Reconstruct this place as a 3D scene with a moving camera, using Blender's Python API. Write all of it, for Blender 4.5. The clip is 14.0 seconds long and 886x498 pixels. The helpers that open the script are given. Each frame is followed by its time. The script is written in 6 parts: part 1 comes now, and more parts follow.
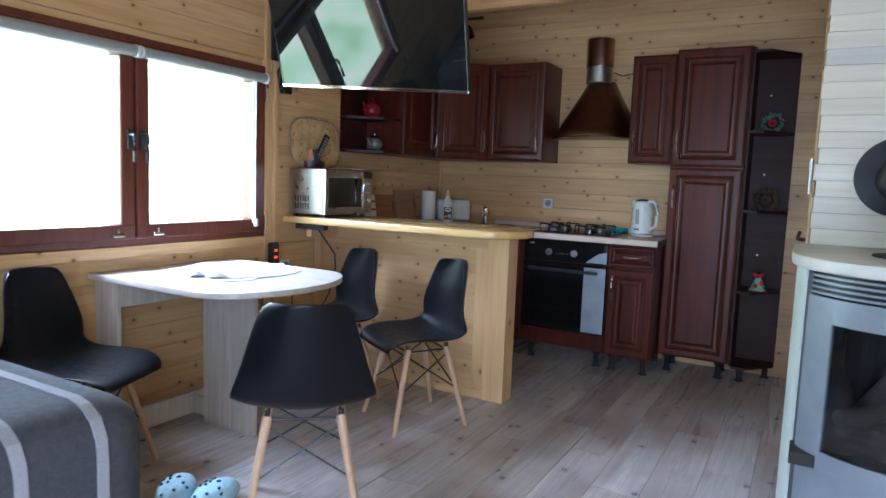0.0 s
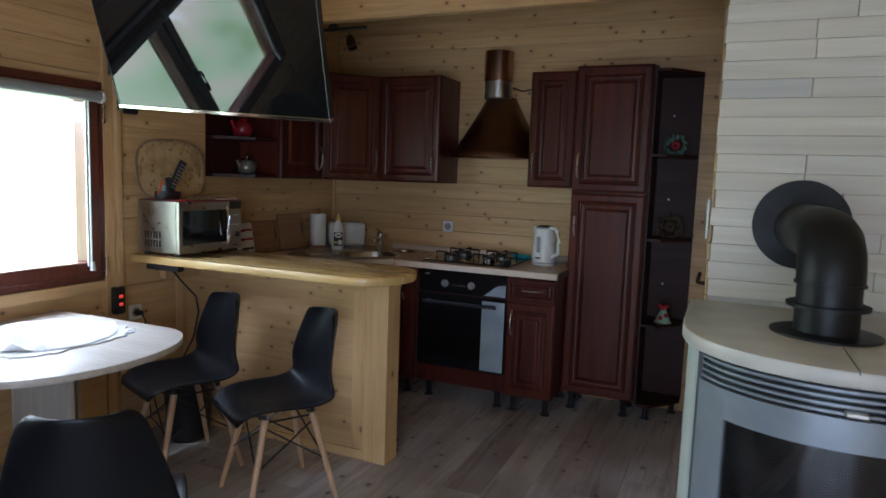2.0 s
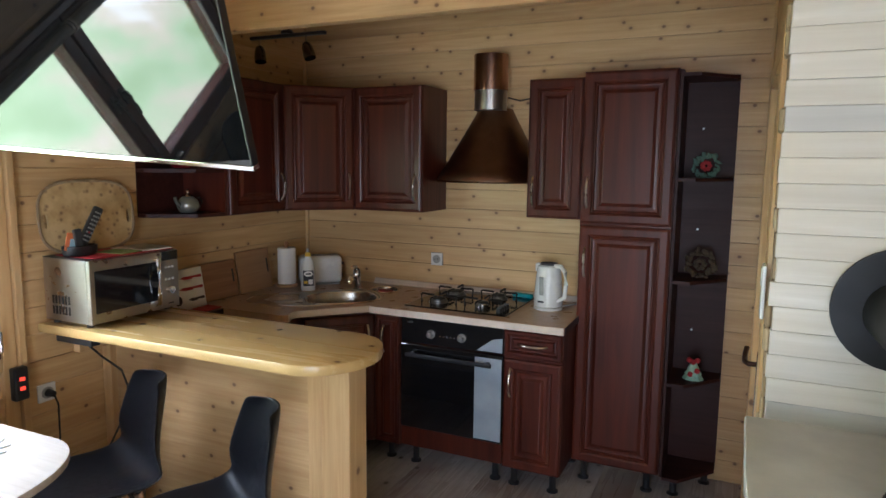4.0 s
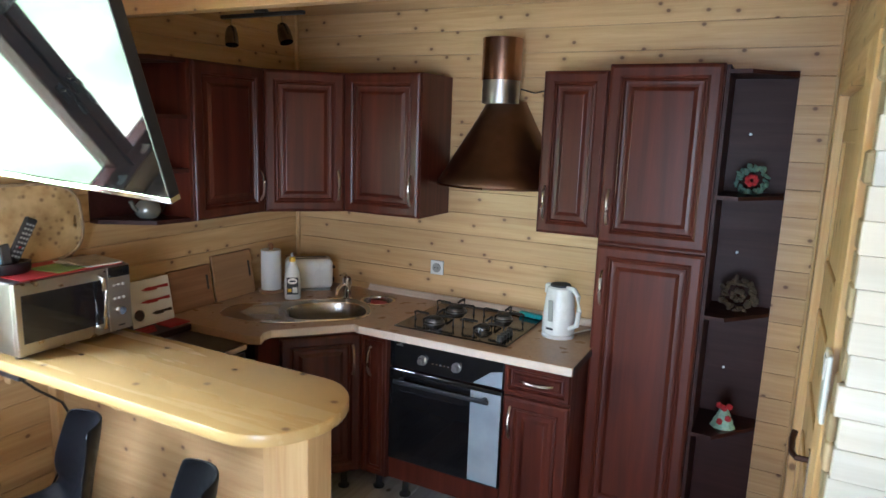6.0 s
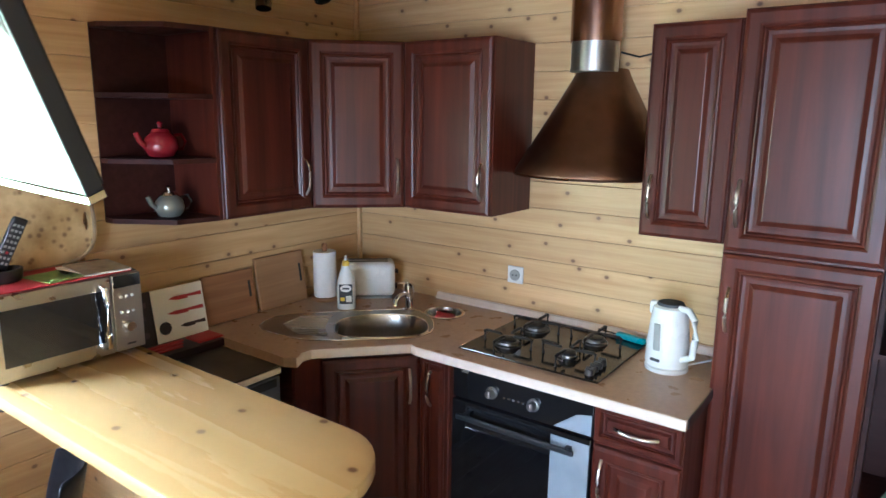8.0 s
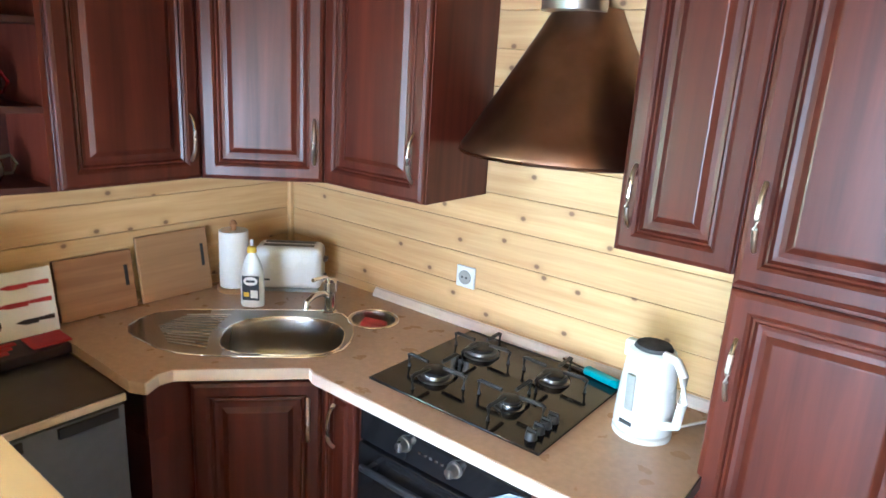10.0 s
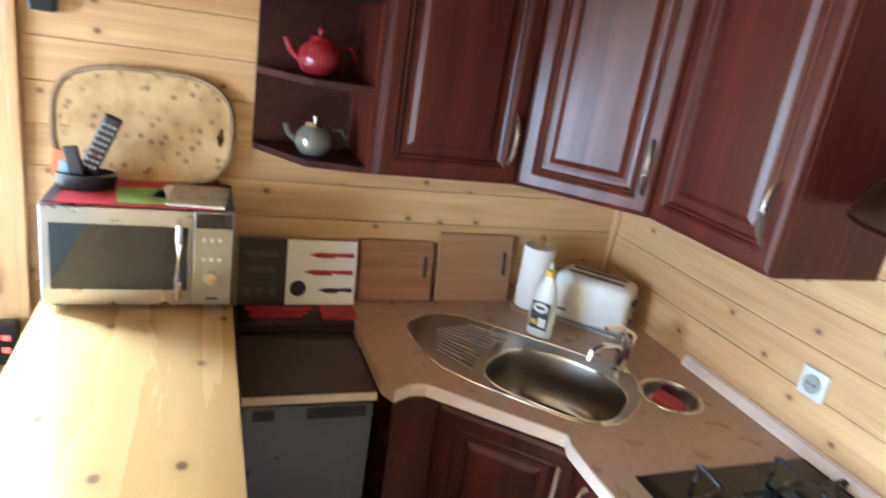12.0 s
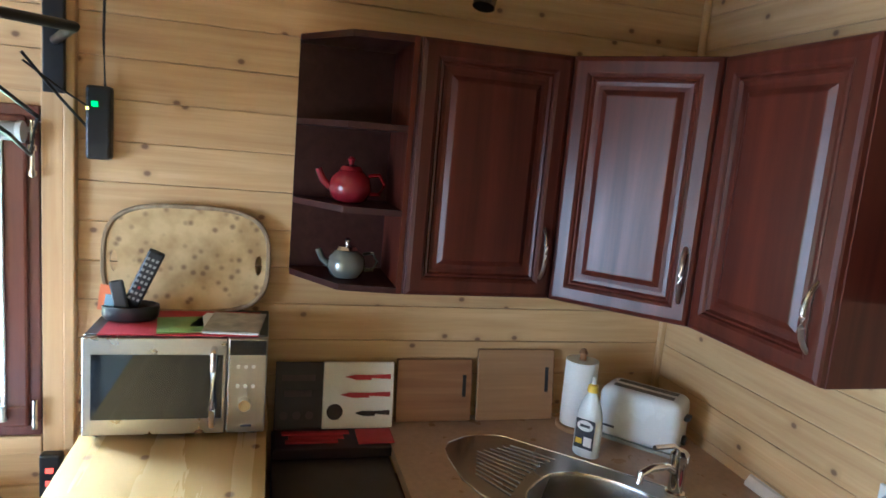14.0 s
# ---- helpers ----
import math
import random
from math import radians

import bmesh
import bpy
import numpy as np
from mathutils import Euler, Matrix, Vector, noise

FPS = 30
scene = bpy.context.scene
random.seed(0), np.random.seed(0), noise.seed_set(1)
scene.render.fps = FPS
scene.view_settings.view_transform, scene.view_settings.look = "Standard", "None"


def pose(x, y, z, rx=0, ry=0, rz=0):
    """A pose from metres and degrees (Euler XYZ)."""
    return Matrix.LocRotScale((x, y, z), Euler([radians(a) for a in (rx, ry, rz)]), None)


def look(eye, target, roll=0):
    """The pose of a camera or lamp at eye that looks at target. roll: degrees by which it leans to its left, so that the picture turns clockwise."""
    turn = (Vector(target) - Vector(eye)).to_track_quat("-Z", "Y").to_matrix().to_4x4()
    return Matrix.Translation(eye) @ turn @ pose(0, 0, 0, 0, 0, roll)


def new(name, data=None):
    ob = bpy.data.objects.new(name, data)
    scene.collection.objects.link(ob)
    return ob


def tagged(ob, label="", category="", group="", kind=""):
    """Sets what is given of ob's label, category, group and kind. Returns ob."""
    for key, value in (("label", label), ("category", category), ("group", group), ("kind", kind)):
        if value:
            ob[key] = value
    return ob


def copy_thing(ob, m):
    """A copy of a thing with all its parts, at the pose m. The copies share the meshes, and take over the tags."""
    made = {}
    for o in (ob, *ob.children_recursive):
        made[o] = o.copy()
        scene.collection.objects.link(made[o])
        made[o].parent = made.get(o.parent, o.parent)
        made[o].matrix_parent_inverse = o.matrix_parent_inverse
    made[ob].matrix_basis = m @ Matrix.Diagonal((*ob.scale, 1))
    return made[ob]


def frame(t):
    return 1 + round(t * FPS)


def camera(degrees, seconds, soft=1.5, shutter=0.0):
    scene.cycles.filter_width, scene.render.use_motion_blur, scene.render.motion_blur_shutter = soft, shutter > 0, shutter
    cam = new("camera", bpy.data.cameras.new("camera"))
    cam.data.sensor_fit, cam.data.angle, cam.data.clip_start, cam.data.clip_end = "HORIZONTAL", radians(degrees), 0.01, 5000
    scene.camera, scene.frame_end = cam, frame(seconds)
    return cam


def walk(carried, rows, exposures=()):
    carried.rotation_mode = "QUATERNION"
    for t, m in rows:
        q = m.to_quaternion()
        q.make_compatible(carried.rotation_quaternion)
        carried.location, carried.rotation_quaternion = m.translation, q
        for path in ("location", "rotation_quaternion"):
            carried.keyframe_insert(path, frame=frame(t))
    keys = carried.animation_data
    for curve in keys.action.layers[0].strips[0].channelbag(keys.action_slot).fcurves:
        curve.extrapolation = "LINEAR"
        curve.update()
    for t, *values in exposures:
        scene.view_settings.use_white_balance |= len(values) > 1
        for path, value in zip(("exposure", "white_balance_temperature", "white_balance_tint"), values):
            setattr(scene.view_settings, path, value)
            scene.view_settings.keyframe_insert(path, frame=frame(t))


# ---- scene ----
cam = camera(68.3, 14.0, shutter=0.5)
PATH = [
    (0, (0.362, 0.411, 1.237), (-0.612, 2.145, 1.03), 2.2),
    (0.5, (0.4, 0.531, 1.299), (-0.555, 2.273, 1.072), 2.4),
    (1, (0.492, 0.652, 1.352), (-0.367, 2.442, 1.11), 2.1),
    (1.5, (0.512, 0.781, 1.376), (-0.291, 2.595, 1.125), 2.2),
    (2, (0.416, 0.926, 1.449), (-0.377, 2.75, 1.231), 2.0),
    (2.5, (0.378, 1.06, 1.506), (-0.473, 2.858, 1.295), 1.1),
    (3, (0.353, 1.246, 1.587), (-0.606, 2.992, 1.414), 1.5),
    (3.5, (0.321, 1.464, 1.649), (-0.578, 3.24, 1.459), 1.0),
    (3.7, (0.278, 1.535, 1.668), (-0.546, 3.344, 1.447), 0.7),
    (5.8, (0.259, 2.109, 1.829), (-0.663, 3.84, 1.438), 2.1),
    (6, (0.201, 2.138, 1.866), (-0.695, 3.888, 1.5), 1.9),
    (6.5, (0.122, 2.239, 1.866), (-0.731, 4.005, 1.476), 1.1),
    (7, (0.087, 2.398, 1.858), (-0.85, 4.122, 1.468), 0.9),
    (7.5, (0.069, 2.568, 1.84), (-1.037, 4.188, 1.451), 1.7),
    (8, (0.007, 2.715, 1.814), (-1.144, 4.301, 1.415), 0.7),
    (8.5, (-0.079, 2.872, 1.832), (-1.216, 4.471, 1.447), -0.8),
    (8.7, (-0.089, 2.942, 1.833), (-1.244, 4.525, 1.435), -1.2),
    (10.8, (-0.283, 3.616, 1.792), (-1.542, 5.026, 1.14), 9.1),
    (11, (-0.332, 3.605, 1.787), (-1.666, 4.94, 1.124), 9.8),
    (11.5, (-0.367, 3.705, 1.794), (-1.925, 4.768, 1.13), 9.8),
    (12, (-0.371, 3.789, 1.808), (-2.141, 4.488, 1.194), 8.9),
    (12.5, (-0.389, 3.844, 1.811), (-2.27, 4.344, 1.35), 7.2),
    (13, (-0.365, 3.867, 1.827), (-2.283, 4.306, 1.471), 6.4),
    (13.5, (-0.326, 3.856, 1.818), (-2.254, 4.326, 1.564), 5.8),
    (14, (-0.356, 3.867, 1.829), (-2.265, 4.381, 1.527), 5.0),
]
walk(cam, [(t, look(eye, target, roll)) for t, eye, target, roll in PATH],
     [(0, 0.1, 4900, 12), (0.5, 0.28, 4920, 12), (1.5, 0.35, 5000, 13), (1.9, -0.65, 5200, 12), (3.0, -1.1, 5450, 12), (3.7, -0.1, 5550, 13), (5.8, 0.7, 5300, 11), (6.5, 1.35, 5200, 11), (7.0, 1.5, 5150, 11), (8.0, 1.45, 4900, 10), (8.5, 2.05, 5000, 10), (8.7, 2.15, 5000, 10), (11, 2.35, 4800, 6), (11.5, 2.15, 4850, 6), (12.0, 2.2, 4850, 7), (12.5, 0.75, 4850, 6), (13.3, 0.3, 4850, 6), (13.5, 0.32, 4850, 6), (14, 1.5, 4650, 6)])
DOOR_W, HILL, SKY_W = 95.0, 30.0, 350.0

# ---------- world, sun, window light ----------
world = bpy.data.worlds.new("world")
scene.world = world
world.use_nodes = True
wn, wl = world.node_tree.nodes, world.node_tree.links
wn.clear()
sky = wn.new("ShaderNodeTexSky")
sky.sky_type = 'NISHITA'
sky.sun_disc = False
sky.sun_elevation, sky.sun_rotation = radians(50), radians(200)
wbg = wn.new("ShaderNodeBackground")
wbg.inputs[1].default_value = 0.15
wout = wn.new("ShaderNodeOutputWorld")
wl.new(sky.outputs[0], wbg.inputs[0])
wl.new(wbg.outputs[0], wout.inputs[0])
sun = new("sun", bpy.data.lights.new("sun", 'SUN'))
sun.data.energy, sun.data.angle, sun.data.color = 1.2, radians(12), (1, 0.95, 0.88)
sun.matrix_world = look((0, 0, 20), (4, 9, 0))
# the glazed door of the living room behind the walker
dl = new("terrace_door_daylight", bpy.data.lights.new("terrace_door_daylight", 'AREA'))
dl.data.shape, dl.data.size, dl.data.size_y = 'RECTANGLE', 2.0, 1.9
dl.data.energy, dl.data.color = DOOR_W, (0.90, 0.96, 1.0)
dl.matrix_world = look((0.6, -0.64, 1.07), (0.0, 4, 0.2))

# the open sky above the hillside, at the west window
wl_ = new("west_window_skylight", bpy.data.lights.new("west_window_skylight", 'AREA'))
wl_.data.shape, wl_.data.size, wl_.data.size_y = 'RECTANGLE', 2.6, 1.0
wl_.data.energy, wl_.data.color = SKY_W, (0.92, 0.97, 1.0)
wl_.matrix_world = look((-3.05, 2.3, 2.2), (-0.4, 2.4, 0.3))

# ---------- materials ----------
def mat_base(name):
    m = bpy.data.materials.new(name)
    m.use_nodes = True
    nt = m.node_tree
    b = nt.nodes["Principled BSDF"]
    return m, nt, b


def nd(nt, kind, **kw):
    n = nt.nodes.new("ShaderNode" + kind)
    for k, v in kw.items():
        if k in n.inputs:
            n.inputs[k].default_value = v
    return n


def ramp(nt, fac, stops):
    r = nt.nodes.new("ShaderNodeValToRGB")
    e = r.color_ramp.elements
    while len(e) < len(stops):
        e.new(0.5)
    for el, (p, c) in zip(e, stops):
        el.position, el.color = p, (*c, 1)
    nt.links.new(fac, r.inputs[0])
    return r.outputs[0]


def coords(nt, scale, shift=True):
    """Object coordinates, moved at random from piece to piece, scaled along the axes."""
    tc = nt.nodes.new("ShaderNodeTexCoord")
    mp = nt.nodes.new("ShaderNodeMapping")
    mp.inputs["Scale"].default_value = scale
    src = tc.outputs["Object"]
    if shift:
        oi = nt.nodes.new("ShaderNodeObjectInfo")
        ml = nt.nodes.new("ShaderNodeMath")
        ml.operation = 'MULTIPLY'
        ml.inputs[1].default_value = 37.0
        nt.links.new(oi.outputs["Random"], ml.inputs[0])
        ad = nt.nodes.new("ShaderNodeVectorMath")
        ad.operation = 'ADD'
        nt.links.new(src, ad.inputs[0])
        nt.links.new(ml.outputs[0], ad.inputs[1])
        src = ad.outputs[0]
    nt.links.new(src, mp.inputs["Vector"])
    return mp.outputs[0]


def mixc(nt, fac, a, b, mode='MIX'):
    m = nt.nodes.new("ShaderNodeMix")
    m.data_type, m.blend_type = 'RGBA', mode
    for s, v in ((m.inputs[0], fac), (m.inputs[6], a), (m.inputs[7], b)):
        if isinstance(v, (int, float)):
            s.default_value = v
        elif isinstance(v, tuple):
            s.default_value = (*v, 1)
        else:
            nt.links.new(v, s)
    return m.outputs[2]


def bump(nt, b, h, strength=0.2, dist=0.002):
    bp = nt.nodes.new("ShaderNodeBump")
    bp.inputs["Strength"].default_value, bp.inputs["Distance"].default_value = strength, dist
    nt.links.new(h, bp.inputs["Height"])
    nt.links.new(bp.outputs[0], b.inputs["Normal"])


def wood(name, axis, dark, light, rough=0.45, grain=60, knots=None, knot_size=8.0, vary=0.12, bumpy=0.15, coat=0.0, stretch=0.05, blotch=None, flat=False, blotched=0.6):
    """Wood with its grain along an axis; knots as a colour, or none."""
    m, nt, b = mat_base(name)
    sc = [1.0, 1.0, 1.0]
    sc[axis] = stretch
    v = coords(nt, sc)
    n1 = nd(nt, "TexNoise", Scale=grain, Detail=6.0, Roughness=0.6, Distortion=0.4)
    nt.links.new(v, n1.inputs["Vector"])
    col = ramp(nt, n1.outputs[0], [(0.3, dark), (0.7, light)])
    n2 = nd(nt, "TexNoise", Scale=grain * 0.14, Detail=3.0, Distortion=1.0)
    nt.links.new(v, n2.inputs["Vector"])
    fac2 = ramp(nt, n2.outputs[0], [(0.35, (0, 0, 0)), (0.75, (0.55, 0.55, 0.55))])
    col = mixc(nt, fac2, col, tuple(c * 0.72 for c in dark))
    oi = nt.nodes.new("ShaderNodeObjectInfo")
    rv = ramp(nt, oi.outputs["Random"], [(0, (1 - vary,) * 3), (1, (1, 1, 1))])
    col = mixc(nt, 1.0, col, rv, 'MULTIPLY')
    if blotch:
        vb = coords(nt, (1, 1, 1))
        nb = nd(nt, "TexNoise", Scale=2.2, Detail=4.0)
        nt.links.new(vb, nb.inputs["Vector"])
        fb = ramp(nt, nb.outputs[0], [(0.45, (0, 0, 0)), (0.7, (blotched,) * 3)])
        col = mixc(nt, fb, col, blotch)
    if knots:
        vk = coords(nt, (1, 1, 1))
        sx = nt.nodes.new("ShaderNodeSeparateXYZ")
        nt.links.new(vk, sx.inputs[0])
        cb_ = nt.nodes.new("ShaderNodeCombineXYZ")
        if flat:
            ins = (sx.outputs[0], sx.outputs[1])
        else:
            sm_ = nt.nodes.new("ShaderNodeMath")
            nt.links.new(sx.outputs[0], sm_.inputs[0])
            nt.links.new(sx.outputs[1], sm_.inputs[1])
            ins = (sm_.outputs[0], sx.outputs[2])
        nt.links.new(ins[0], cb_.inputs[0])
        nt.links.new(ins[1], cb_.inputs[1])
        ms = nt.nodes.new("ShaderNodeMapping")
        ms.inputs["Scale"].default_value = (1.0, 0.8, 1.0) if (flat and axis == 1) or axis == 2 else (0.8, 1.0, 1.0)
        nt.links.new(cb_.outputs[0], ms.inputs["Vector"])
        vo = nt.nodes.new("ShaderNodeTexVoronoi")
        vo.voronoi_dimensions = '2D'
        vo.inputs["Scale"].default_value = knot_size
        nt.links.new(ms.outputs[0], vo.inputs["Vector"])
        fk = ramp(nt, vo.outputs["Distance"], [(0.04, (0.85, 0.85, 0.85)), (0.085, (0, 0, 0))])
        sp = nt.nodes.new("ShaderNodeSeparateColor")
        nt.links.new(vo.outputs["Color"], sp.inputs[0])
        lt = nt.nodes.new("ShaderNodeMath")
        lt.operation = 'GREATER_THAN'
        lt.inputs[1].default_value = 0.5
        nt.links.new(sp.outputs[0], lt.inputs[0])
        halo = ramp(nt, vo.outputs["Distance"], [(0.08, (0.4, 0.4, 0.4)), (0.22, (0, 0, 0))])
        col = mixc(nt, mixc(nt, 1.0, halo, lt.outputs[0], 'MULTIPLY'), col, tuple(c * 0.75 for c in dark))
        col = mixc(nt, mixc(nt, 1.0, fk, lt.outputs[0], 'MULTIPLY'), col, knots)
    nt.links.new(col, b.inputs["Base Color"])
    rr = ramp(nt, n1.outputs[0], [(0.2, (rough + 0.08,) * 3), (0.8, (rough - 0.08,) * 3)])
    nt.links.new(rr, b.inputs["Roughness"])
    b.inputs["Coat Weight"].default_value = coat
    b.inputs["Coat Roughness"].default_value = 0.2
    bump(nt, b, n1.outputs[0], bumpy)
    return m


def plain(name, color, rough=0.4, metal=0.0, vary=0.1, scale=30.0, bumpy=0.05, coat=0.0, spec=0.5):
    m, nt, b = mat_base(name)
    v = coords(nt, (1, 1, 1))
    n = nd(nt, "TexNoise", Scale=scale, Detail=5.0)
    nt.links.new(v, n.inputs["Vector"])
    col = ramp(nt, n.outputs[0], [(0.3, tuple(c * (1 - vary) for c in color)), (0.7, color)])
    nt.links.new(col, b.inputs["Base Color"])
    n2 = nd(nt, "TexNoise", Scale=scale * 0.2, Detail=3.0)
    nt.links.new(v, n2.inputs["Vector"])
    rr = ramp(nt, n2.outputs[0], [(0.3, (max(0.02, rough * 0.8),) * 3), (0.7, (min(1, rough * 1.2),) * 3)])
    nt.links.new(rr, b.inputs["Roughness"])
    b.inputs["Metallic"].default_value = metal
    b.inputs["Coat Weight"].default_value = coat
    b.inputs["Specular IOR Level"].default_value = spec
    if bumpy:
        bump(nt, b, n.outputs[0], bumpy)
    return m


def emit(name, color, strength):
    m, nt, b = mat_base(name)
    b.inputs["Base Color"].default_value = (*color, 1)
    b.inputs["Emission Color"].default_value = (*color, 1)
    b.inputs["Emission Strength"].default_value = strength
    return m


PD, PL, PK = (0.57, 0.345, 0.145), (0.74, 0.515, 0.255), (0.13, 0.06, 0.03)
pine_x = wood("pine_boards_x", 0, PD, PL, 0.42, 45, PK)
pine_y = wood("pine_boards_y", 1, PD, PL, 0.42, 45, PK)
pine_ceiling = wood("pine_ceiling", 0, PD, PL, 0.42, 45, PK, flat=True)
pine_z = wood("pine_upright", 2, PD, PL, 0.42, 45, PK, knot_size=5)
bar_wood = wood("varnished_pine_bar", 0, (0.62, 0.41, 0.15), (0.67, 0.46, 0.185), 0.26, 9, PK, knot_size=6, coat=0.3, flat=True)
maho = wood("mahogany_foil", 2, (0.042, 0.0075, 0.0045), (0.115, 0.0255, 0.0135), 0.34, 16, vary=0.08, bumpy=0.05, coat=0.02)
maho.node_tree.nodes["Principled BSDF"].inputs["Specular IOR Level"].default_value = 0.30
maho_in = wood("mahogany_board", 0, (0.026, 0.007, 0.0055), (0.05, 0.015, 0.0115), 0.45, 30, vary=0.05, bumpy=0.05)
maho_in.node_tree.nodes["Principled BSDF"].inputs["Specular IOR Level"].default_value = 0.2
floor_wood = wood("grey_brown_laminate", 1, (0.40, 0.36, 0.345), (0.76, 0.73, 0.72), 0.29, 18, (0.09, 0.065, 0.055), 5.0, vary=0.2, bumpy=0.12, blotch=(0.27, 0.20, 0.175), blotched=0.85, flat=True)
wash = wood("whitewashed_wood", 0, (0.60, 0.55, 0.47), (0.76, 0.72, 0.65), 0.65, 24, None, 3.0, vary=0.03, bumpy=0.6, blotch=(0.64, 0.57, 0.46))
wash_grey = wood("greyed_whitewash", 0, (0.46, 0.44, 0.42), (0.76, 0.73, 0.68), 0.65, 9, None, 3.0, vary=0.08, bumpy=0.6)
raw_edge = wood("raw_bark_edge", 2, (0.30, 0.2, 0.1), (0.62, 0.48, 0.3), 0.7, 30, vary=0.3, bumpy=0.8)
beech = wood("beech_legs", 2, (0.48, 0.30, 0.17), (0.66, 0.45, 0.28), 0.45, 50, vary=0.08)
ash_table = wood("pale_ash_laminate", 0, (0.52, 0.46, 0.39), (0.72, 0.67, 0.60), 0.35, 35, vary=0.06, bumpy=0.08)
ash_up = wood("pale_ash_laminate_upright", 2, (0.46, 0.40, 0.33), (0.68, 0.62, 0.54), 0.4, 35, vary=0.06, bumpy=0.08)
board_wood = wood("brown_chopping_board", 1, (0.24, 0.11, 0.045), (0.36, 0.18, 0.08), 0.45, 35)
board_wood2 = wood("light_chopping_board", 1, (0.33, 0.18, 0.08), (0.46, 0.27, 0.13), 0.45, 35)
window_wood = wood("red_brown_window_frame", 2, (0.10, 0.026, 0.016), (0.17, 0.05, 0.03), 0.32, 40, vary=0.05, coat=0.2)
worktop_mat = plain("beige_worktop", (0.44, 0.29, 0.185), 0.32, vary=0.16, scale=60)
wt_edge = plain("cream_worktop_edge", (0.70, 0.60, 0.50), 0.4)
steel = plain("brushed_steel", (0.46, 0.44, 0.42), 0.32, 1.0, vary=0.05, scale=80, bumpy=0.01)
sink_steel = plain("sink_steel", (0.34, 0.31, 0.28), 0.26, 1.0, vary=0.05, scale=6, bumpy=0.005)
chrome = plain("chrome", (0.75, 0.75, 0.74), 0.10, 1.0, vary=0.05)
handle_mat = plain("satin_nickel", (0.62, 0.57, 0.50), 0.28, 1.0, vary=0.1)
copper = plain("brown_copper_hood", (0.25, 0.145, 0.095), 0.36, 1.0, vary=0.22, scale=12)
duct_mat = plain("copper_duct", (0.42, 0.25, 0.18), 0.24, 1.0, vary=0.2, scale=14)
black_gloss = plain("black_glass", (0.010, 0.010, 0.011), 0.06, vary=0.1, bumpy=0, spec=0.6)
tv_glass = plain("tv_screen", (0.006, 0.006, 0.007), 0.03, vary=0.1, bumpy=0, spec=0.5)
hob_glass = plain("brown_hob_glass", (0.012, 0.008, 0.006), 0.10, vary=0.1, bumpy=0, spec=0.3)
black_pl = plain("black_plastic", (0.016, 0.016, 0.018), 0.38, vary=0.2)
chair_pl = plain("matt_black_shell", (0.0045, 0.005, 0.007), 0.38, vary=0.15, scale=200, bumpy=0.03, spec=0.25)
cast = plain("cast_iron", (0.009, 0.0085, 0.008), 0.42, vary=0.3, bumpy=0.2, spec=0.35)
iron = plain("black_stove_pipe", (0.010, 0.010, 0.011), 0.48, vary=0.25, bumpy=0.1, spec=0.3)
white_pl = plain("white_plastic", (0.74, 0.75, 0.74), 0.25, vary=0.05)
grey_pl = plain("grey_blind_cassette", (0.30, 0.31, 0.30), 0.4)
stove_grey = plain("silver_grey_stove_enamel", (0.24, 0.265, 0.30), 0.38, 0.35, vary=0.12, scale=15)
stove_dark = plain("dark_grey_stove_trim", (0.06, 0.063, 0.068), 0.4, 0.3)
stone_top = plain("cream_soapstone", (0.52, 0.50, 0.45), 0.42, vary=0.2, scale=9, bumpy=0.1)
stone_side = plain("pale_green_ceramic", (0.56, 0.60, 0.54), 0.35, vary=0.1, scale=9)
soot = plain("sooty_firebrick", (0.04, 0.036, 0.034), 0.95, vary=0.4, scale=8, bumpy=0.1)
ash_mat = plain("wood_ash", (0.36, 0.34, 0.32), 0.95, vary=0.4, scale=40, bumpy=0.6)
char = plain("charred_log", (0.09, 0.075, 0.065), 0.9, vary=0.6, scale=30, bumpy=0.8)
paper = plain("white_paper", (0.80, 0.79, 0.77), 0.85, vary=0.05, scale=150, bumpy=0.2)
lace_mat = plain("white_lace_cloth", (0.80, 0.80, 0.79), 0.9, vary=0.12, scale=120, bumpy=0.5)
red_gl = plain("red_glazed_ceramic", (0.22, 0.012, 0.02), 0.15, vary=0.1)
red_pl = plain("red_cloth", (0.42, 0.02, 0.03), 0.6, vary=0.2)
green_pl = plain("green_felt", (0.13, 0.23, 0.18), 0.8, vary=0.3, scale=70, bumpy=0.4)
mint = plain("mint_ornament", (0.38, 0.60, 0.48), 0.6, vary=0.3, scale=70)
leaf_green = plain("green_leaflet", (0.20, 0.34, 0.08), 0.5, vary=0.3)
purple = plain("dark_purple_card", (0.022, 0.008, 0.014), 0.45, vary=0.3)
teal = plain("teal_plastic", (0.03, 0.36, 0.42), 0.3)
yellow_pl = plain("yellow_cap", (0.75, 0.50, 0.03), 0.35)
dark_grey = plain("dark_grey_cloth", (0.055, 0.058, 0.068), 0.9, vary=0.35, scale=220, bumpy=0.4)
stripe_mat = plain("light_grey_stripe", (0.30, 0.30, 0.32), 0.9, vary=0.2, scale=220, bumpy=0.4)
blue_cloth = plain("light_blue_fleece", (0.42, 0.62, 0.72), 0.95, vary=0.2, scale=60, bumpy=0.6)
blue_dot = plain("dark_blue_dot", (0.05, 0.13, 0.22), 0.9)
dw_top = plain("dark_brown_appliance_top", (0.045, 0.032, 0.026), 0.38, vary=0.2)
dw_front = plain("grey_appliance_front", (0.155, 0.165, 0.185), 0.32, 0.5, vary=0.1)
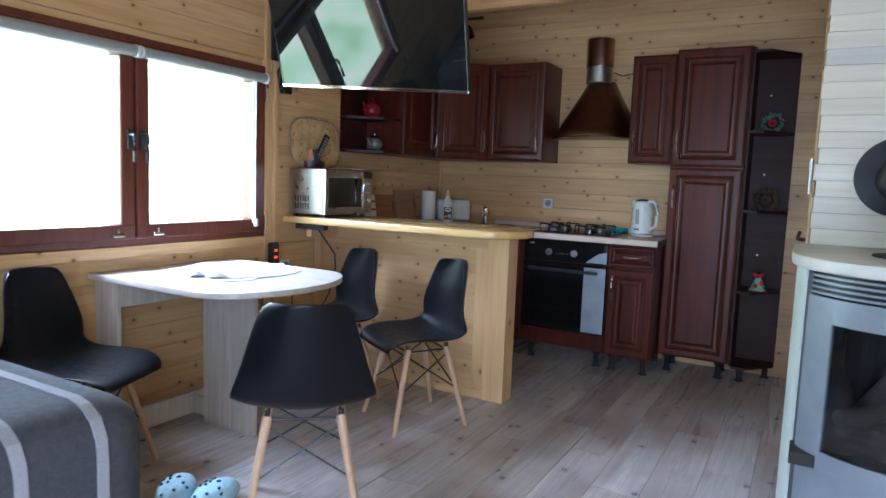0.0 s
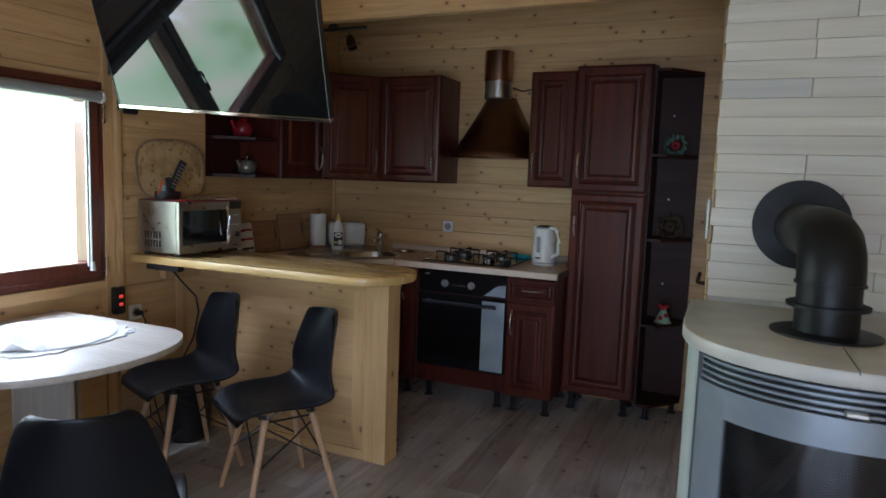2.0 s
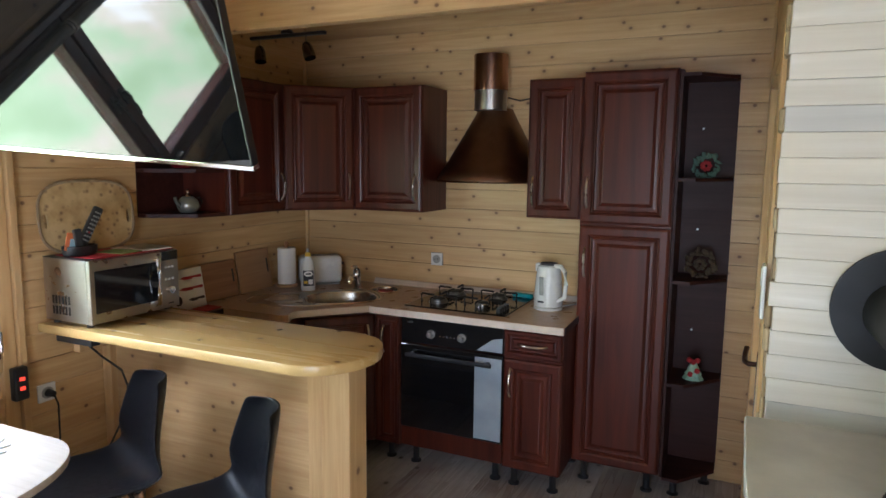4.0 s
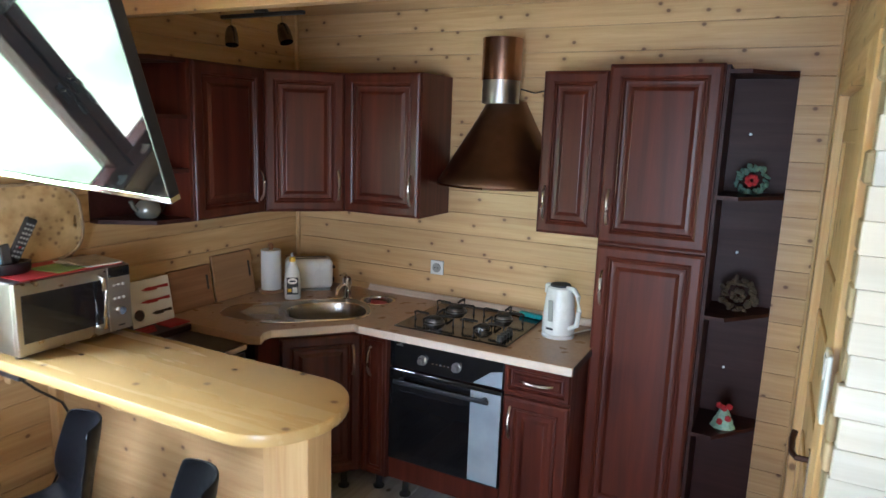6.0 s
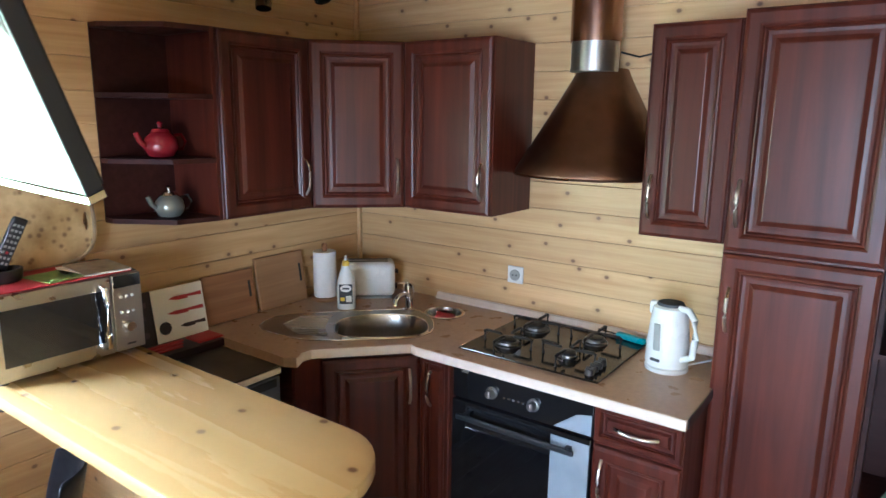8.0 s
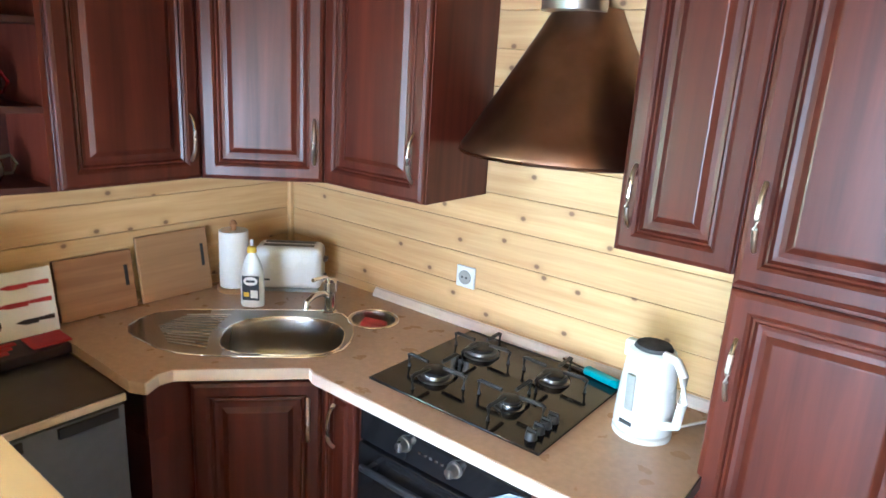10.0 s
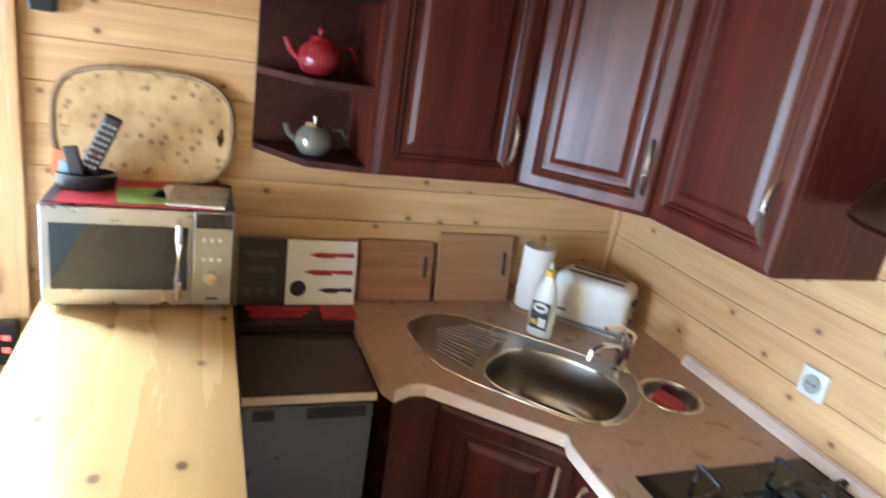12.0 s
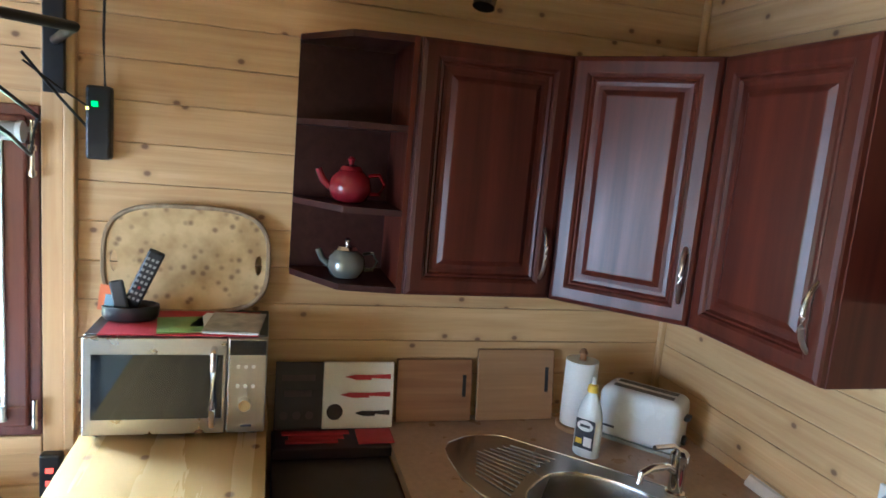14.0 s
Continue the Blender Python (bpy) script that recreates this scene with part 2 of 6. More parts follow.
orange = plain("orange_label", (0.75, 0.22, 0.08), 0.5)
blue_lab = plain("pale_blue_label", (0.35, 0.55, 0.68), 0.5)
rattan = plain("dark_twigs", (0.09, 0.06, 0.035), 0.7, vary=0.5, bumpy=0.6)
led_g = emit("green_led", (0.01, 0.75, 0.06), 1.2)
led_y = emit("yellow_led", (0.9, 0.9, 0.1), 2.0)
led_r = emit("red_neon_switch", (1.0, 0.06, 0.03), 1.2)

# spotted tray
tray_mat, nt, b = mat_base("floral_birch_tray")
v = coords(nt, (1, 1, 1), False)
vo = nd(nt, "TexVoronoi", Scale=30.0)
nt.links.new(v, vo.inputs["Vector"])
nz = nd(nt, "TexNoise", Scale=14.0, Detail=4.0)
nt.links.new(v, nz.inputs["Vector"])
c1 = ramp(nt, nz.outputs[0], [(0.35, (0.42, 0.28, 0.12)), (0.6, (0.60, 0.44, 0.22))])
fk = ramp(nt, vo.outputs["Distance"], [(0.12, (0.7, 0.7, 0.7)), (0.34, (0, 0, 0))])
nt.links.new(mixc(nt, fk, c1, (0.13, 0.06, 0.03)), b.inputs["Base Color"])
b.inputs["Roughness"].default_value = 0.35

# clear pane: mostly see-through, a little mirror
pane_mat, nt, b = mat_base("window_glass")
tr = nt.nodes.new("ShaderNodeBsdfTransparent")
gl = nt.nodes.new("ShaderNodeBsdfGlossy")
gl.inputs["Roughness"].default_value = 0.01
mx = nt.nodes.new("ShaderNodeMixShader")
mx.inputs[0].default_value = 0.06
nt.links.new(tr.outputs[0], mx.inputs[1])
nt.links.new(gl.outputs[0], mx.inputs[2])
nt.links.new(mx.outputs[0], nt.nodes["Material Output"].inputs[0])
fire_glass, nt, b = mat_base("tinted_fire_glass")
tr = nt.nodes.new("ShaderNodeBsdfTransparent")
tr.inputs[0].default_value = (0.55, 0.55, 0.55, 1)
gl = nt.nodes.new("ShaderNodeBsdfGlossy")
gl.inputs["Roughness"].default_value = 0.04
mx = nt.nodes.new("ShaderNodeMixShader")
mx.inputs[0].default_value = 0.05
nt.links.new(tr.outputs[0], mx.inputs[1])
nt.links.new(gl.outputs[0], mx.inputs[2])
nt.links.new(mx.outputs[0], nt.nodes["Material Output"].inputs[0])

# hillside outside the window
hill_mat, nt, b = mat_base("sunlit_hillside")
v = coords(nt, (1, 1, 1), False)
nz = nd(nt, "TexNoise", Scale=0.9, Detail=6.0)
nt.links.new(v, nz.inputs["Vector"])
hc = ramp(nt, nz.outputs[0], [(0.32, (0.20, 0.30, 0.14)), (0.5, (0.36, 0.46, 0.28)), (0.62, (0.52, 0.47, 0.36)), (0.75, (0.8, 0.85, 0.84))])
em = nt.nodes.new("ShaderNodeEmission")
em.inputs[1].default_value = HILL
nt.links.new(hc, em.inputs[0])
nt.links.new(em.outputs[0], nt.nodes["Material Output"].inputs[0])

# ---------- mesh helpers ----------
BASE = {}


def thing(name, at, label="", category="", group="", kind=""):
    ob = new(name)
    ob.location = at
    BASE[ob] = Vector(at)
    return tagged(ob, label, category, group, kind)


def part(name, bm, material, parent=None, label="", smooth=False):
    """Links a bmesh, built in world places, as one mesh under a thing or a part."""
    me = bpy.data.meshes.new(name)
    off = BASE.get(parent, Vector())
    bmesh.ops.translate(bm, verts=bm.verts, vec=-off)
    bmesh.ops.recalc_face_normals(bm, faces=bm.faces)
    if smooth:
        bm.normal_update()
        for f in bm.faces:
            f.smooth = True
        for e in bm.edges:
            e.smooth = len(e.link_faces) != 2 or e.calc_face_angle(0.0) < radians(40)
    bm.to_mesh(me)
    bm.free()
    me.materials.append(material)
    ob = new(name, me)
    ob.parent = parent
    BASE[ob] = off
    return tagged(ob, label)


def box(x0, x1, y0, y1, z0, z1, bevel=0.0, bm=None, seg=2):
    b2 = bmesh.new()
    bmesh.ops.create_cube(b2, size=1)
    for v in b2.verts:
        v.co = Vector(((x0 + x1) / 2 + v.co.x * (x1 - x0), (y0 + y1) / 2 + v.co.y * (y1 - y0), (z0 + z1) / 2 + v.co.z * (z1 - z0)))
    if bevel:
        bmesh.ops.bevel(b2, geom=b2.edges[:], offset=bevel, segments=seg, affect='EDGES', profile=0.5)
    return merge(bm, b2)


def merge(bm, b2):
    if bm is None:
        return b2
    me = bpy.data.meshes.new("t")
    b2.to_mesh(me)
    bm.from_mesh(me)
    b2.free()
    bpy.data.meshes.remove(me)
    return bm


def rod(a, b, r0, r1=None, seg=16, bm=None, caps=True):
    a, b = Vector(a), Vector(b)
    d = b - a
    b2 = bmesh.new()
    bmesh.ops.create_cone(b2, cap_ends=caps, segments=seg, radius1=r0, radius2=r0 if r1 is None else r1, depth=d.length)
    bmesh.ops.transform(b2, matrix=Matrix.Translation((a + b) / 2) @ d.to_track_quat('Z', 'Y').to_matrix().to_4x4(), verts=b2.verts)
    return merge(bm, b2)


def tube(pts, r, seg=8, bm=None, closed=False):
    b2 = bmesh.new()
    pts = [Vector(p) for p in pts]
    rings = []
    n = len(pts)
    for i, p in enumerate(pts):
        t = (pts[(i + 1) % n] - pts[i - 1]) if closed else (pts[min(i + 1, n - 1)] - pts[max(i - 1, 0)])
        q = t.to_track_quat('Z', 'Y')
        rings.append([b2.verts.new(p + q @ Vector((r * math.cos(k * math.tau / seg), r * math.sin(k * math.tau / seg), 0))) for k in range(seg)])
    for i in range(n if closed else n - 1):
        A, B = rings[i], rings[(i + 1) % n]
        for k in range(seg):
            b2.faces.new((A[k], A[(k + 1) % seg], B[(k + 1) % seg], B[k]))
    if not closed:
        b2.faces.new(rings[0])
        b2.faces.new(rings[-1])
    return merge(bm, b2)


def lathe(profile, at, seg=28, bm=None):
    """A body of revolution from (radius, height) pairs, upright at a place."""
    b2 = bmesh.new()
    rings = []
    for r, z in profile:
        rings.append([b2.verts.new((at[0] + r * math.cos(k * math.tau / seg), at[1] + r * math.sin(k * math.tau / seg), at[2] + z)) for k in range(seg)])
    for A, B in zip(rings, rings[1:]):
        for k in range(seg):
            b2.faces.new((A[k], A[(k + 1) % seg], B[(k + 1) % seg], B[k]))
    b2.faces.new(rings[0])
    b2.faces.new(rings[-1])
    return merge(bm, b2)


def slab(poly, z0, z1, bevel=0.0, bm=None):
    """An upright prism over a polygon in plan."""
    b2 = bmesh.new()
    f = b2.faces.new([b2.verts.new((x, y, z0)) for x, y in poly])
    r = bmesh.ops.extrude_face_region(b2, geom=[f])
    bmesh.ops.translate(b2, verts=[e for e in r["geom"] if isinstance(e, bmesh.types.BMVert)], vec=(0, 0, z1 - z0))
    if bevel:
        bmesh.ops.recalc_face_normals(b2, faces=b2.faces)
        ed = [e for e in b2.edges if abs(e.verts[0].co.z - e.verts[1].co.z) < 1e-6]
        bmesh.ops.bevel(b2, geom=ed, offset=bevel, segments=2, affect='EDGES', profile=0.5)
    return merge(bm, b2)


def arc(cx, cy, rx, ry, a0, a1, n):
    return [(cx + rx * math.cos(radians(a0 + (a1 - a0) * i / n)), cy + ry * math.sin(radians(a0 + (a1 - a0) * i / n))) for i in range(n + 1)]


def turned(bm, m):
    bmesh.ops.transform(bm, matrix=m, verts=bm.verts)
    return bm


# ---------- places of the plan ----------
WX, NY, EX = -2.445, 5.31, 0.365      # kitchen walls
TY = 3.65                             # face of the whitewashed wall
CZ, HZ = 2.62, 2.95                   # kitchen ceiling, living room ceiling
BEAM = 2.288                          # underside of the beam before the kitchen
CEDGE = 4.09                          # edge of the low ceiling
SY, OX = -0.7, 2.3                    # living room ends
WIN = (1.38, 3.232, 0.878, 1.851)     # window: y0 y1 z0 z1

# ---------- structure ----------
tagged(part("ground", box(-60, 60, -60, 60, -0.52, -0.5), plain("meadow_grass", (0.07, 0.11, 0.035), 0.9, vary=0.5, scale=1.5)), "green meadow round the cottage", "ground", kind="structure")
floor = tagged(part("floor", box(WX - 0.12, OX, SY - 0.1, NY + 0.12, -0.06, -0.012), floor_wood), "grey-brown wood laminate floor", "floor", kind="structure")
wall_w = tagged(part("wall_west", box(WX - 0.16, WX - 0.02, SY - 0.1, WIN[0], -0.06, HZ + 0.1), pine_y), "pine board wall with a wide window", "wall", kind="structure")
wy0, wy1, wz0, wz1 = WIN
bm = box(WX - 0.16, WX - 0.02, wy1, NY + 0.12, -0.06, HZ + 0.1)
box(WX - 0.16, WX - 0.02, wy0, wy1, -0.06, wz0, bm=bm)
box(WX - 0.16, WX - 0.02, wy0, wy1, wz1, HZ + 0.1, bm=bm)
part("wall_core", bm, pine_y, wall_w)
wall_n = tagged(part("wall_north", box(WX - 0.02, OX, NY + 0.02, NY + 0.14, -0.06, HZ + 0.1), pine_x), "knotty pine board wall of the kitchen", "wall", kind="structure")
D0, D1, DZ = 3.99, 4.87, 2.02         # door opening
bm = box(EX + 0.02, EX + 0.12, TY + 0.1, D0, -0.06, CZ + 0.1)
box(EX + 0.02, EX + 0.12, D1, NY, -0.06, CZ + 0.1, bm=bm)
box(EX + 0.02, EX + 0.12, D0, D1, DZ, CZ + 0.1, bm=bm)
wall_e = tagged(part("wall_east", bm, pine_y), "pine wall with a panelled door", "wall", kind="structure")
wall_t = tagged(part("wall_chimney", box(EX, OX, TY + 0.02, TY + 0.1, -0.06, HZ + 0.1), wash), "whitewashed wood cladding behind the stove", "wall", kind="structure")
bm = box(WX - 0.16, -0.42, SY - 0.12, SY, -0.06, HZ + 0.1)
box(1.62, OX, SY - 0.12, SY, -0.06, HZ + 0.1, bm=bm)
box(-0.42, 1.62, SY - 0.12, SY, 2.06, HZ + 0.1, bm=bm)
box(-0.42, 1.62, SY - 0.12, SY, -0.06, 0.1, bm=bm)
tagged(part("wall_south", bm, pine_x), "pine board wall with a glazed terrace door", "wall", kind="structure")
tagged(part("wall_far_east", box(OX, OX + 0.1, SY - 0.12, NY + 0.14, -0.06, 2.0), pine_y), "pine board wall under the roof slope", "wall", kind="structure")
bm = box(WX - 0.02, EX + 0.02, CEDGE, NY + 0.02, CZ, CZ + 0.05)
y = CEDGE + 0.02
while y < NY - 0.01:
    box(WX, EX, y + 0.0006, min(y + 0.1174, NY), CZ - 0.012, CZ + 0.004, 0.002, bm, 1)
    y += 0.118
tagged(part("ceiling", bm, pine_ceiling), "pine board ceiling over the kitchen", "ceiling", kind="structure")
tagged(part("ceiling_main", box(WX - 0.16, 0.4, SY - 0.12, CEDGE + 0.05, HZ, HZ + 0.08), pine_x), "pine ceiling of the living room", "ceiling", kind="structure")
bm = bmesh.new()
vs = [bm.verts.new(p) for p in ((0.33, SY - 0.1, 2.93), (0.33, TY + 0.02, 2.93), (2.4, TY + 0.02, -0.3), (2.4, SY - 0.1, -0.3))]
f = bm.faces.new(vs)
r = bmesh.ops.extrude_face_region(bm, geom=[f])
bmesh.ops.translate(bm, verts=[e for e in r["geom"] if isinstance(e, bmesh.types.BMVert)], vec=(0.08, 0, 0.06))
tagged(part("ceiling_slope", bm, pine_y), "sloping pine roof lining beside the chimney wall", "ceiling", kind="structure")
# fascia over the kitchen
fascia = tagged(part("fascia", box(WX - 0.02, EX + 0.02, CEDGE + 0.012, CEDGE + 0.05, BEAM, HZ), pine_x), "pine board fascia above the kitchen", "trim", kind="structure")
tagged(part("loft_partition", box(EX + 0.02, EX + 0.1, TY + 0.1, CEDGE + 0.05, CZ + 0.1, HZ), pine_y), "pine partition", "wall", kind="structure")

# ---------- window in the west wall ----------
win = thing("window_1", (WX, 2.3, wz0), "wide red-brown wooden two-sash window with open roller blinds", "window", kind="structure")
xo, xi = WX - 0.10, WX + 0.012
bm = box(xo, xi, wy0, wy1, wz0, wz0 + 0.045, 0.004)
box(xo, xi, wy0, wy1, wz1 - 0.045, wz1, 0.004, bm)
box(xo, xi, wy0, wy0 + 0.045, wz0 + 0.046, wz1 - 0.046, 0.004, bm)
box(xo, xi, wy1 - 0.045, wy1, wz0 + 0.046, wz1 - 0.046, 0.004, bm)
box(xo, xi - 0.02, 2.365, 2.415, wz0 + 0.046, wz1 - 0.046, 0.004, bm)
wf = part("window_frame", bm, window_wood, win)
for s0, s1, hinge in ((wy0 + 0.035, 2.385, 1), (2.395, wy1 - 0.03, 0)):
    z0, z1 = wz0 + 0.03, wz1 - 0.03
    bm = box(xo + 0.03, xi + 0.014, s0, s1, z0, z0 + 0.07, 0.008)
    box(xo + 0.03, xi + 0.014, s0, s1, z1 - 0.07, z1, 0.008, bm)
    box(xo + 0.03, xi + 0.012, s0, s0 + 0.07, z0 + 0.06, z1 - 0.06, 0.008, bm)
    box(xo + 0.03, xi + 0.012, s1 - 0.07, s1, z0 + 0.06, z1 - 0.06, 0.008, bm)
    sash = part("sash", bm, window_wood, win)
    p = part("pane", box(xo + 0.06, xo + 0.066, s0 + 0.065, s1 - 0.065, z0 + 0.065, z1 - 0.065), pane_mat, sash)
    p.visible_shadow = False
    # blind cassette, side guides, handle, clips
    part("blind_cassette", rod((xi + 0.035, s0 + 0.01, z1 - 0.045), (xi + 0.035, s1 - 0.01, z1 - 0.045), 0.026, seg=20), grey_pl, sash, "grey roller blind cassette", True)
    bm = rod((xi + 0.035, s0 - 0.002, z1 - 0.045), (xi + 0.035, s0 + 0.012, z1 - 0.045), 0.03, seg=16)
    rod((xi + 0.035, s1 - 0.012, z1 - 0.045), (xi + 0.035, s1 + 0.002, z1 - 0.045), 0.03, seg=16, bm=bm)
    part("blind_end_cap", bm, white_pl, sash, "", True)
    hy = s1 - 0.03 if hinge else s0 + 0.03
    bm = box(xi + 0.012, xi + 0.024, hy - 0.014, hy + 0.014, 1.33, 1.42, 0.005)
    tube([(xi + 0.02, hy, 1.395), (xi + 0.05, hy, 1.395), (xi + 0.056, hy, 1.37), (xi + 0.054, hy, 1.32), (xi + 0.05, hy, 1.27)], 0.009, 8, bm)
    part("window_handle", bm, stove_dark, sash, "dark grey metal handle", True)
    cy = s1 - 0.1 if hinge else s0 + 0.1
    bm = box(xi + 0.012, xi + 0.04, cy - 0.03, cy + 0.03, z0 + 0.012, z0 + 0.03, 0.006)
    rod((xi + 0.03, cy, z0 + 0.02), (xi + 0.03, cy, z0 + 0.05), 0.006, bm=bm)
    part("blind_clip", bm, chrome, sash)
    gy = s1 - 0.075 if not hinge else s0 + 0.075
    bm = box(xi + 0.012, xi + 0.022, gy - 0.006, gy + 0.006, z0 + 0.05, z1 - 0.06, 0.002)
    box(xi + 0.012, xi + 0.022, gy + 0.012, gy + 0.018, z0 + 0.05, z1 - 0.06, 0.002, bm)
    part("blind_guide", bm, white_pl, sash)
    part("cord_weight", rod((xi + 0.03, gy + 0.01, z0 + 0.03), (xi + 0.03, gy + 0.01, z0 + 0.075), 0.014, 0.009), white_pl, sash)
bm = rod((xi + 0.02, wy1 - 0.012, wz1 - 0.20), (xi + 0.02, wy1 - 0.012, wz1 - 0.04), 0.006)
for zz in (0.06, 0.11, 0.18):
    rod((xi + 0.02, wy1 - 0.012, wz1 - zz - 0.015), (xi + 0.02, wy1 - 0.012, wz1 - zz), 0.011, bm=bm)
rod((xi + 0.02, wy1 - 0.012, wz0 + 0.03), (xi + 0.02, wy1 - 0.012, wz0 + 0.12), 0.008, bm=bm)
part("hinge", bm, chrome, win)
# casing and upright posts
bm = box(WX - 0.02, WX + 0.012, wy1 + 0.003, wy1 + 0.06, 0.02, HZ, 0.003)
part_c = tagged(part("trim_upright", bm, pine_z), "upright pine window casing", "trim", kind="structure")
tagged(part("trim_post", box(WX - 0.02, WX + 0.03, wy1 + 0.063, wy1 + 0.093, 0.02, HZ, 0.004), pine_z), "narrow pine cover strip", "trim", kind="structure")
tagged(part("trim_sill", box(WX - 0.02, WX + 0.014, wy0 - 0.05, wy1, wz0 - 0.06, wz0 - 0.003, 0.004), pine_y), "pine casing under the window", "trim", kind="structure")
tagged(part("trim_corner", box(WX, WX + 0.022, NY - 0.022, NY, 0.93, CZ, 0.006), pine_z), "pine corner bead", "trim", kind="structure")
tagged(part("trim_corner_east", box(EX - 0.012, EX, NY - 0.016, NY, 0.02, CZ - 0.015, 0.004), pine_z), "pine corner bead", "trim", kind="structure")

# hillside outside
bm = bmesh.new()
bmesh.ops.create_grid(bm, x_segments=16, y_segments=12, size=1)
for vv in bm.verts:
    yy, h = vv.co.x * 16 + 2, (vv.co.y + 1) * 0.5
    vv.co = Vector((-3.6 - h * 14 - 0.3 * h * math.sin(yy * 1.3), yy, -0.52 + h * 6.5 + 0.5 * h * math.sin(yy * 0.7 + h * 5)))
tagged(part("backdrop_hillside", bm, hill_mat), "bright grassy hillside outside the window", "hillside", kind="structure")

# ---------- door in the east wall ----------
door = thing("door_1", (EX, D0, 0), "closed panelled pine door with dark lever handle", "door", kind="structure")
bm = box(EX - 0.018, EX + 0.02, D0 - 0.17, D0, 0, DZ + 0.08, 0.004)
part("door_frame", bm, pine_z, door)
part("door_frame", box(EX - 0.018, EX + 0.02, D1, D1 + 0.07, 0, DZ + 0.08, 0.004), pine_z, door)
part("door_frame", box(EX - 0.018, EX + 0.02, D0 + 0.002, D1 - 0.002, DZ, DZ + 0.08, 0.004), pine_y, door)
bm = box(EX + 0.012, EX + 0.05, D0 + 0.004, D1 - 0.004, 0.01, DZ - 0.004, 0.003)
leaf = part("door_leaf", bm, pine_z, door)
for z0, z1 in ((0.2, 0.82), (0.98, 1.28), (1.42, 1.9)):
    bm = box(EX + 0.002, EX + 0.014, D0 + 0.12, D0 + 0.16, z0, z1, 0.005)
    box(EX + 0.002, EX + 0.014, D1 - 0.16, D1 - 0.12, z0, z1, 0.005, bm)
    box(EX + 0.002, EX + 0.014, D0 + 0.16, D1 - 0.16, z0, z0 + 0.04, 0.005, bm)
    box(EX + 0.002, EX + 0.014, D0 + 0.16, D1 - 0.16, z1 - 0.04, z1, 0.005, bm)
    part("panel_moulding", bm, pine_z, leaf)
bm = box(EX + 0.004, EX + 0.012, D0 + 0.03, D0 + 0.07, 0.84, 1.10, 0.003)
tube([(EX + 0.01, D0 + 0.05, 1.02), (EX - 0.045, D0 + 0.05, 1.02), (EX - 0.055, D0 + 0.08, 1.02), (EX - 0.055, D0 + 0.14, 1.03), (EX - 0.05, D0 + 0.16, 1.05)], 0.009, 8, bm)
part("door_handle", bm, plain("dark_bronze", (0.06, 0.03, 0.022), 0.35, 0.7), leaf, "dark bronze lever handle", True)
part("strike_plate", box(EX - 0.022, EX - 0.017, D0 - 0.03, D0 - 0.006, 0.86, 1.08, 0.002), chrome, door)

# ---------- kitchen cabinets ----------
PROF = [(0, 0.0), (0.0, 0.012), (0.004, 0.017), (0.014, 0.021), (0.044, 0.021), (0.052, 0.017), (0.056, 0.011), (0.062, 0.013), (0.068, 0.006), (0.078, 0.005), (0.090, 0.006), (0.104, 0.015), (0.108, 0.016)]


def panel_door(parent, a, b, z0, z1, handle=None, gap=0.003, flat=False):
    """A moulded cabinet door between two plan points (outward is to the right of a->b), with a bow handle."""
    a, b = Vector((*a, 0)), Vector((*b, 0))
    u = (b - a).normalized()
    n = Vector((u.y, -u.x, 0))
    w, h = (b - a).length - 2 * gap, z1 - z0 - 2 * gap
    k = min(1.0, 0.36 * min(w, h) / 0.108)
    bm = bmesh.new()
    rings = []
    for ins, d in PROF:
        i = ins * k
        rings.append([bm.verts.new(a + u * (gap + p) + Vector((0, 0, z0 + gap + q)) + n * d) for p, q in ((i, i), (w - i, i), (w - i, h - i), (i, h - i))])
    bm.faces.new(rings[0])
    for A, B in zip(rings, rings[1:]):
        for j in range(4):
            bm.faces.new((A[j], A[(j + 1) % 4], B[(j + 1) % 4], B[j]))
    bm.faces.new(rings[-1])
    dr = part("door", bm, maho, parent)
    if handle:
        kind, pu, pz = handle
        c = a + u * pu + Vector((0, 0, pz)) + n * 0.02
        ax = Vector((0, 0, 1)) if kind == "v" else u
        L = 0.075
        pts = [c + ax * (L * s) + n * (0.028 * (1 - abs(s) ** 3) - 0.002) for s in (-1, -0.97, -0.85, -0.6, -0.3, 0, 0.3, 0.6, 0.85, 0.97, 1)]
        hb = tube(pts, 0.0062, 8)
        part("handle", hb, handle_mat, dr, "satin nickel bow handle", True)
    return dr


def carcass(parent, x0, x1, y0, y1, z0, z1, name="body"):
    return part(name, box(x0, x1, y0, y1, z0, z1, 0.0015, seg=1), maho, parent)


UB, UT = 1.408, 2.125
UF = 4.985    # front plane of the north wall units
UW = -2.152   # front plane of the west wall units

# open end shelf on the west wall
es = thing("open_end_shelf", (WX, 3.93, UB), "dark mahogany open end shelf with four boards", "wall shelf")
poly = [(WX + 0.002, 3.93), (-2.385, 3.93), (-2.18, 4.06), (-2.152, 4.222), (WX + 0.002, 4.222)]
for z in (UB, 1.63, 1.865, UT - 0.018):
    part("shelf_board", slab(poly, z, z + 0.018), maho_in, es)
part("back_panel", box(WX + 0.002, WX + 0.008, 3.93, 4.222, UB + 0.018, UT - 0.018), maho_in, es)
part("side_panel", box(WX + 0.008, UW, 4.222, 4.238, UB, UT), maho, es)
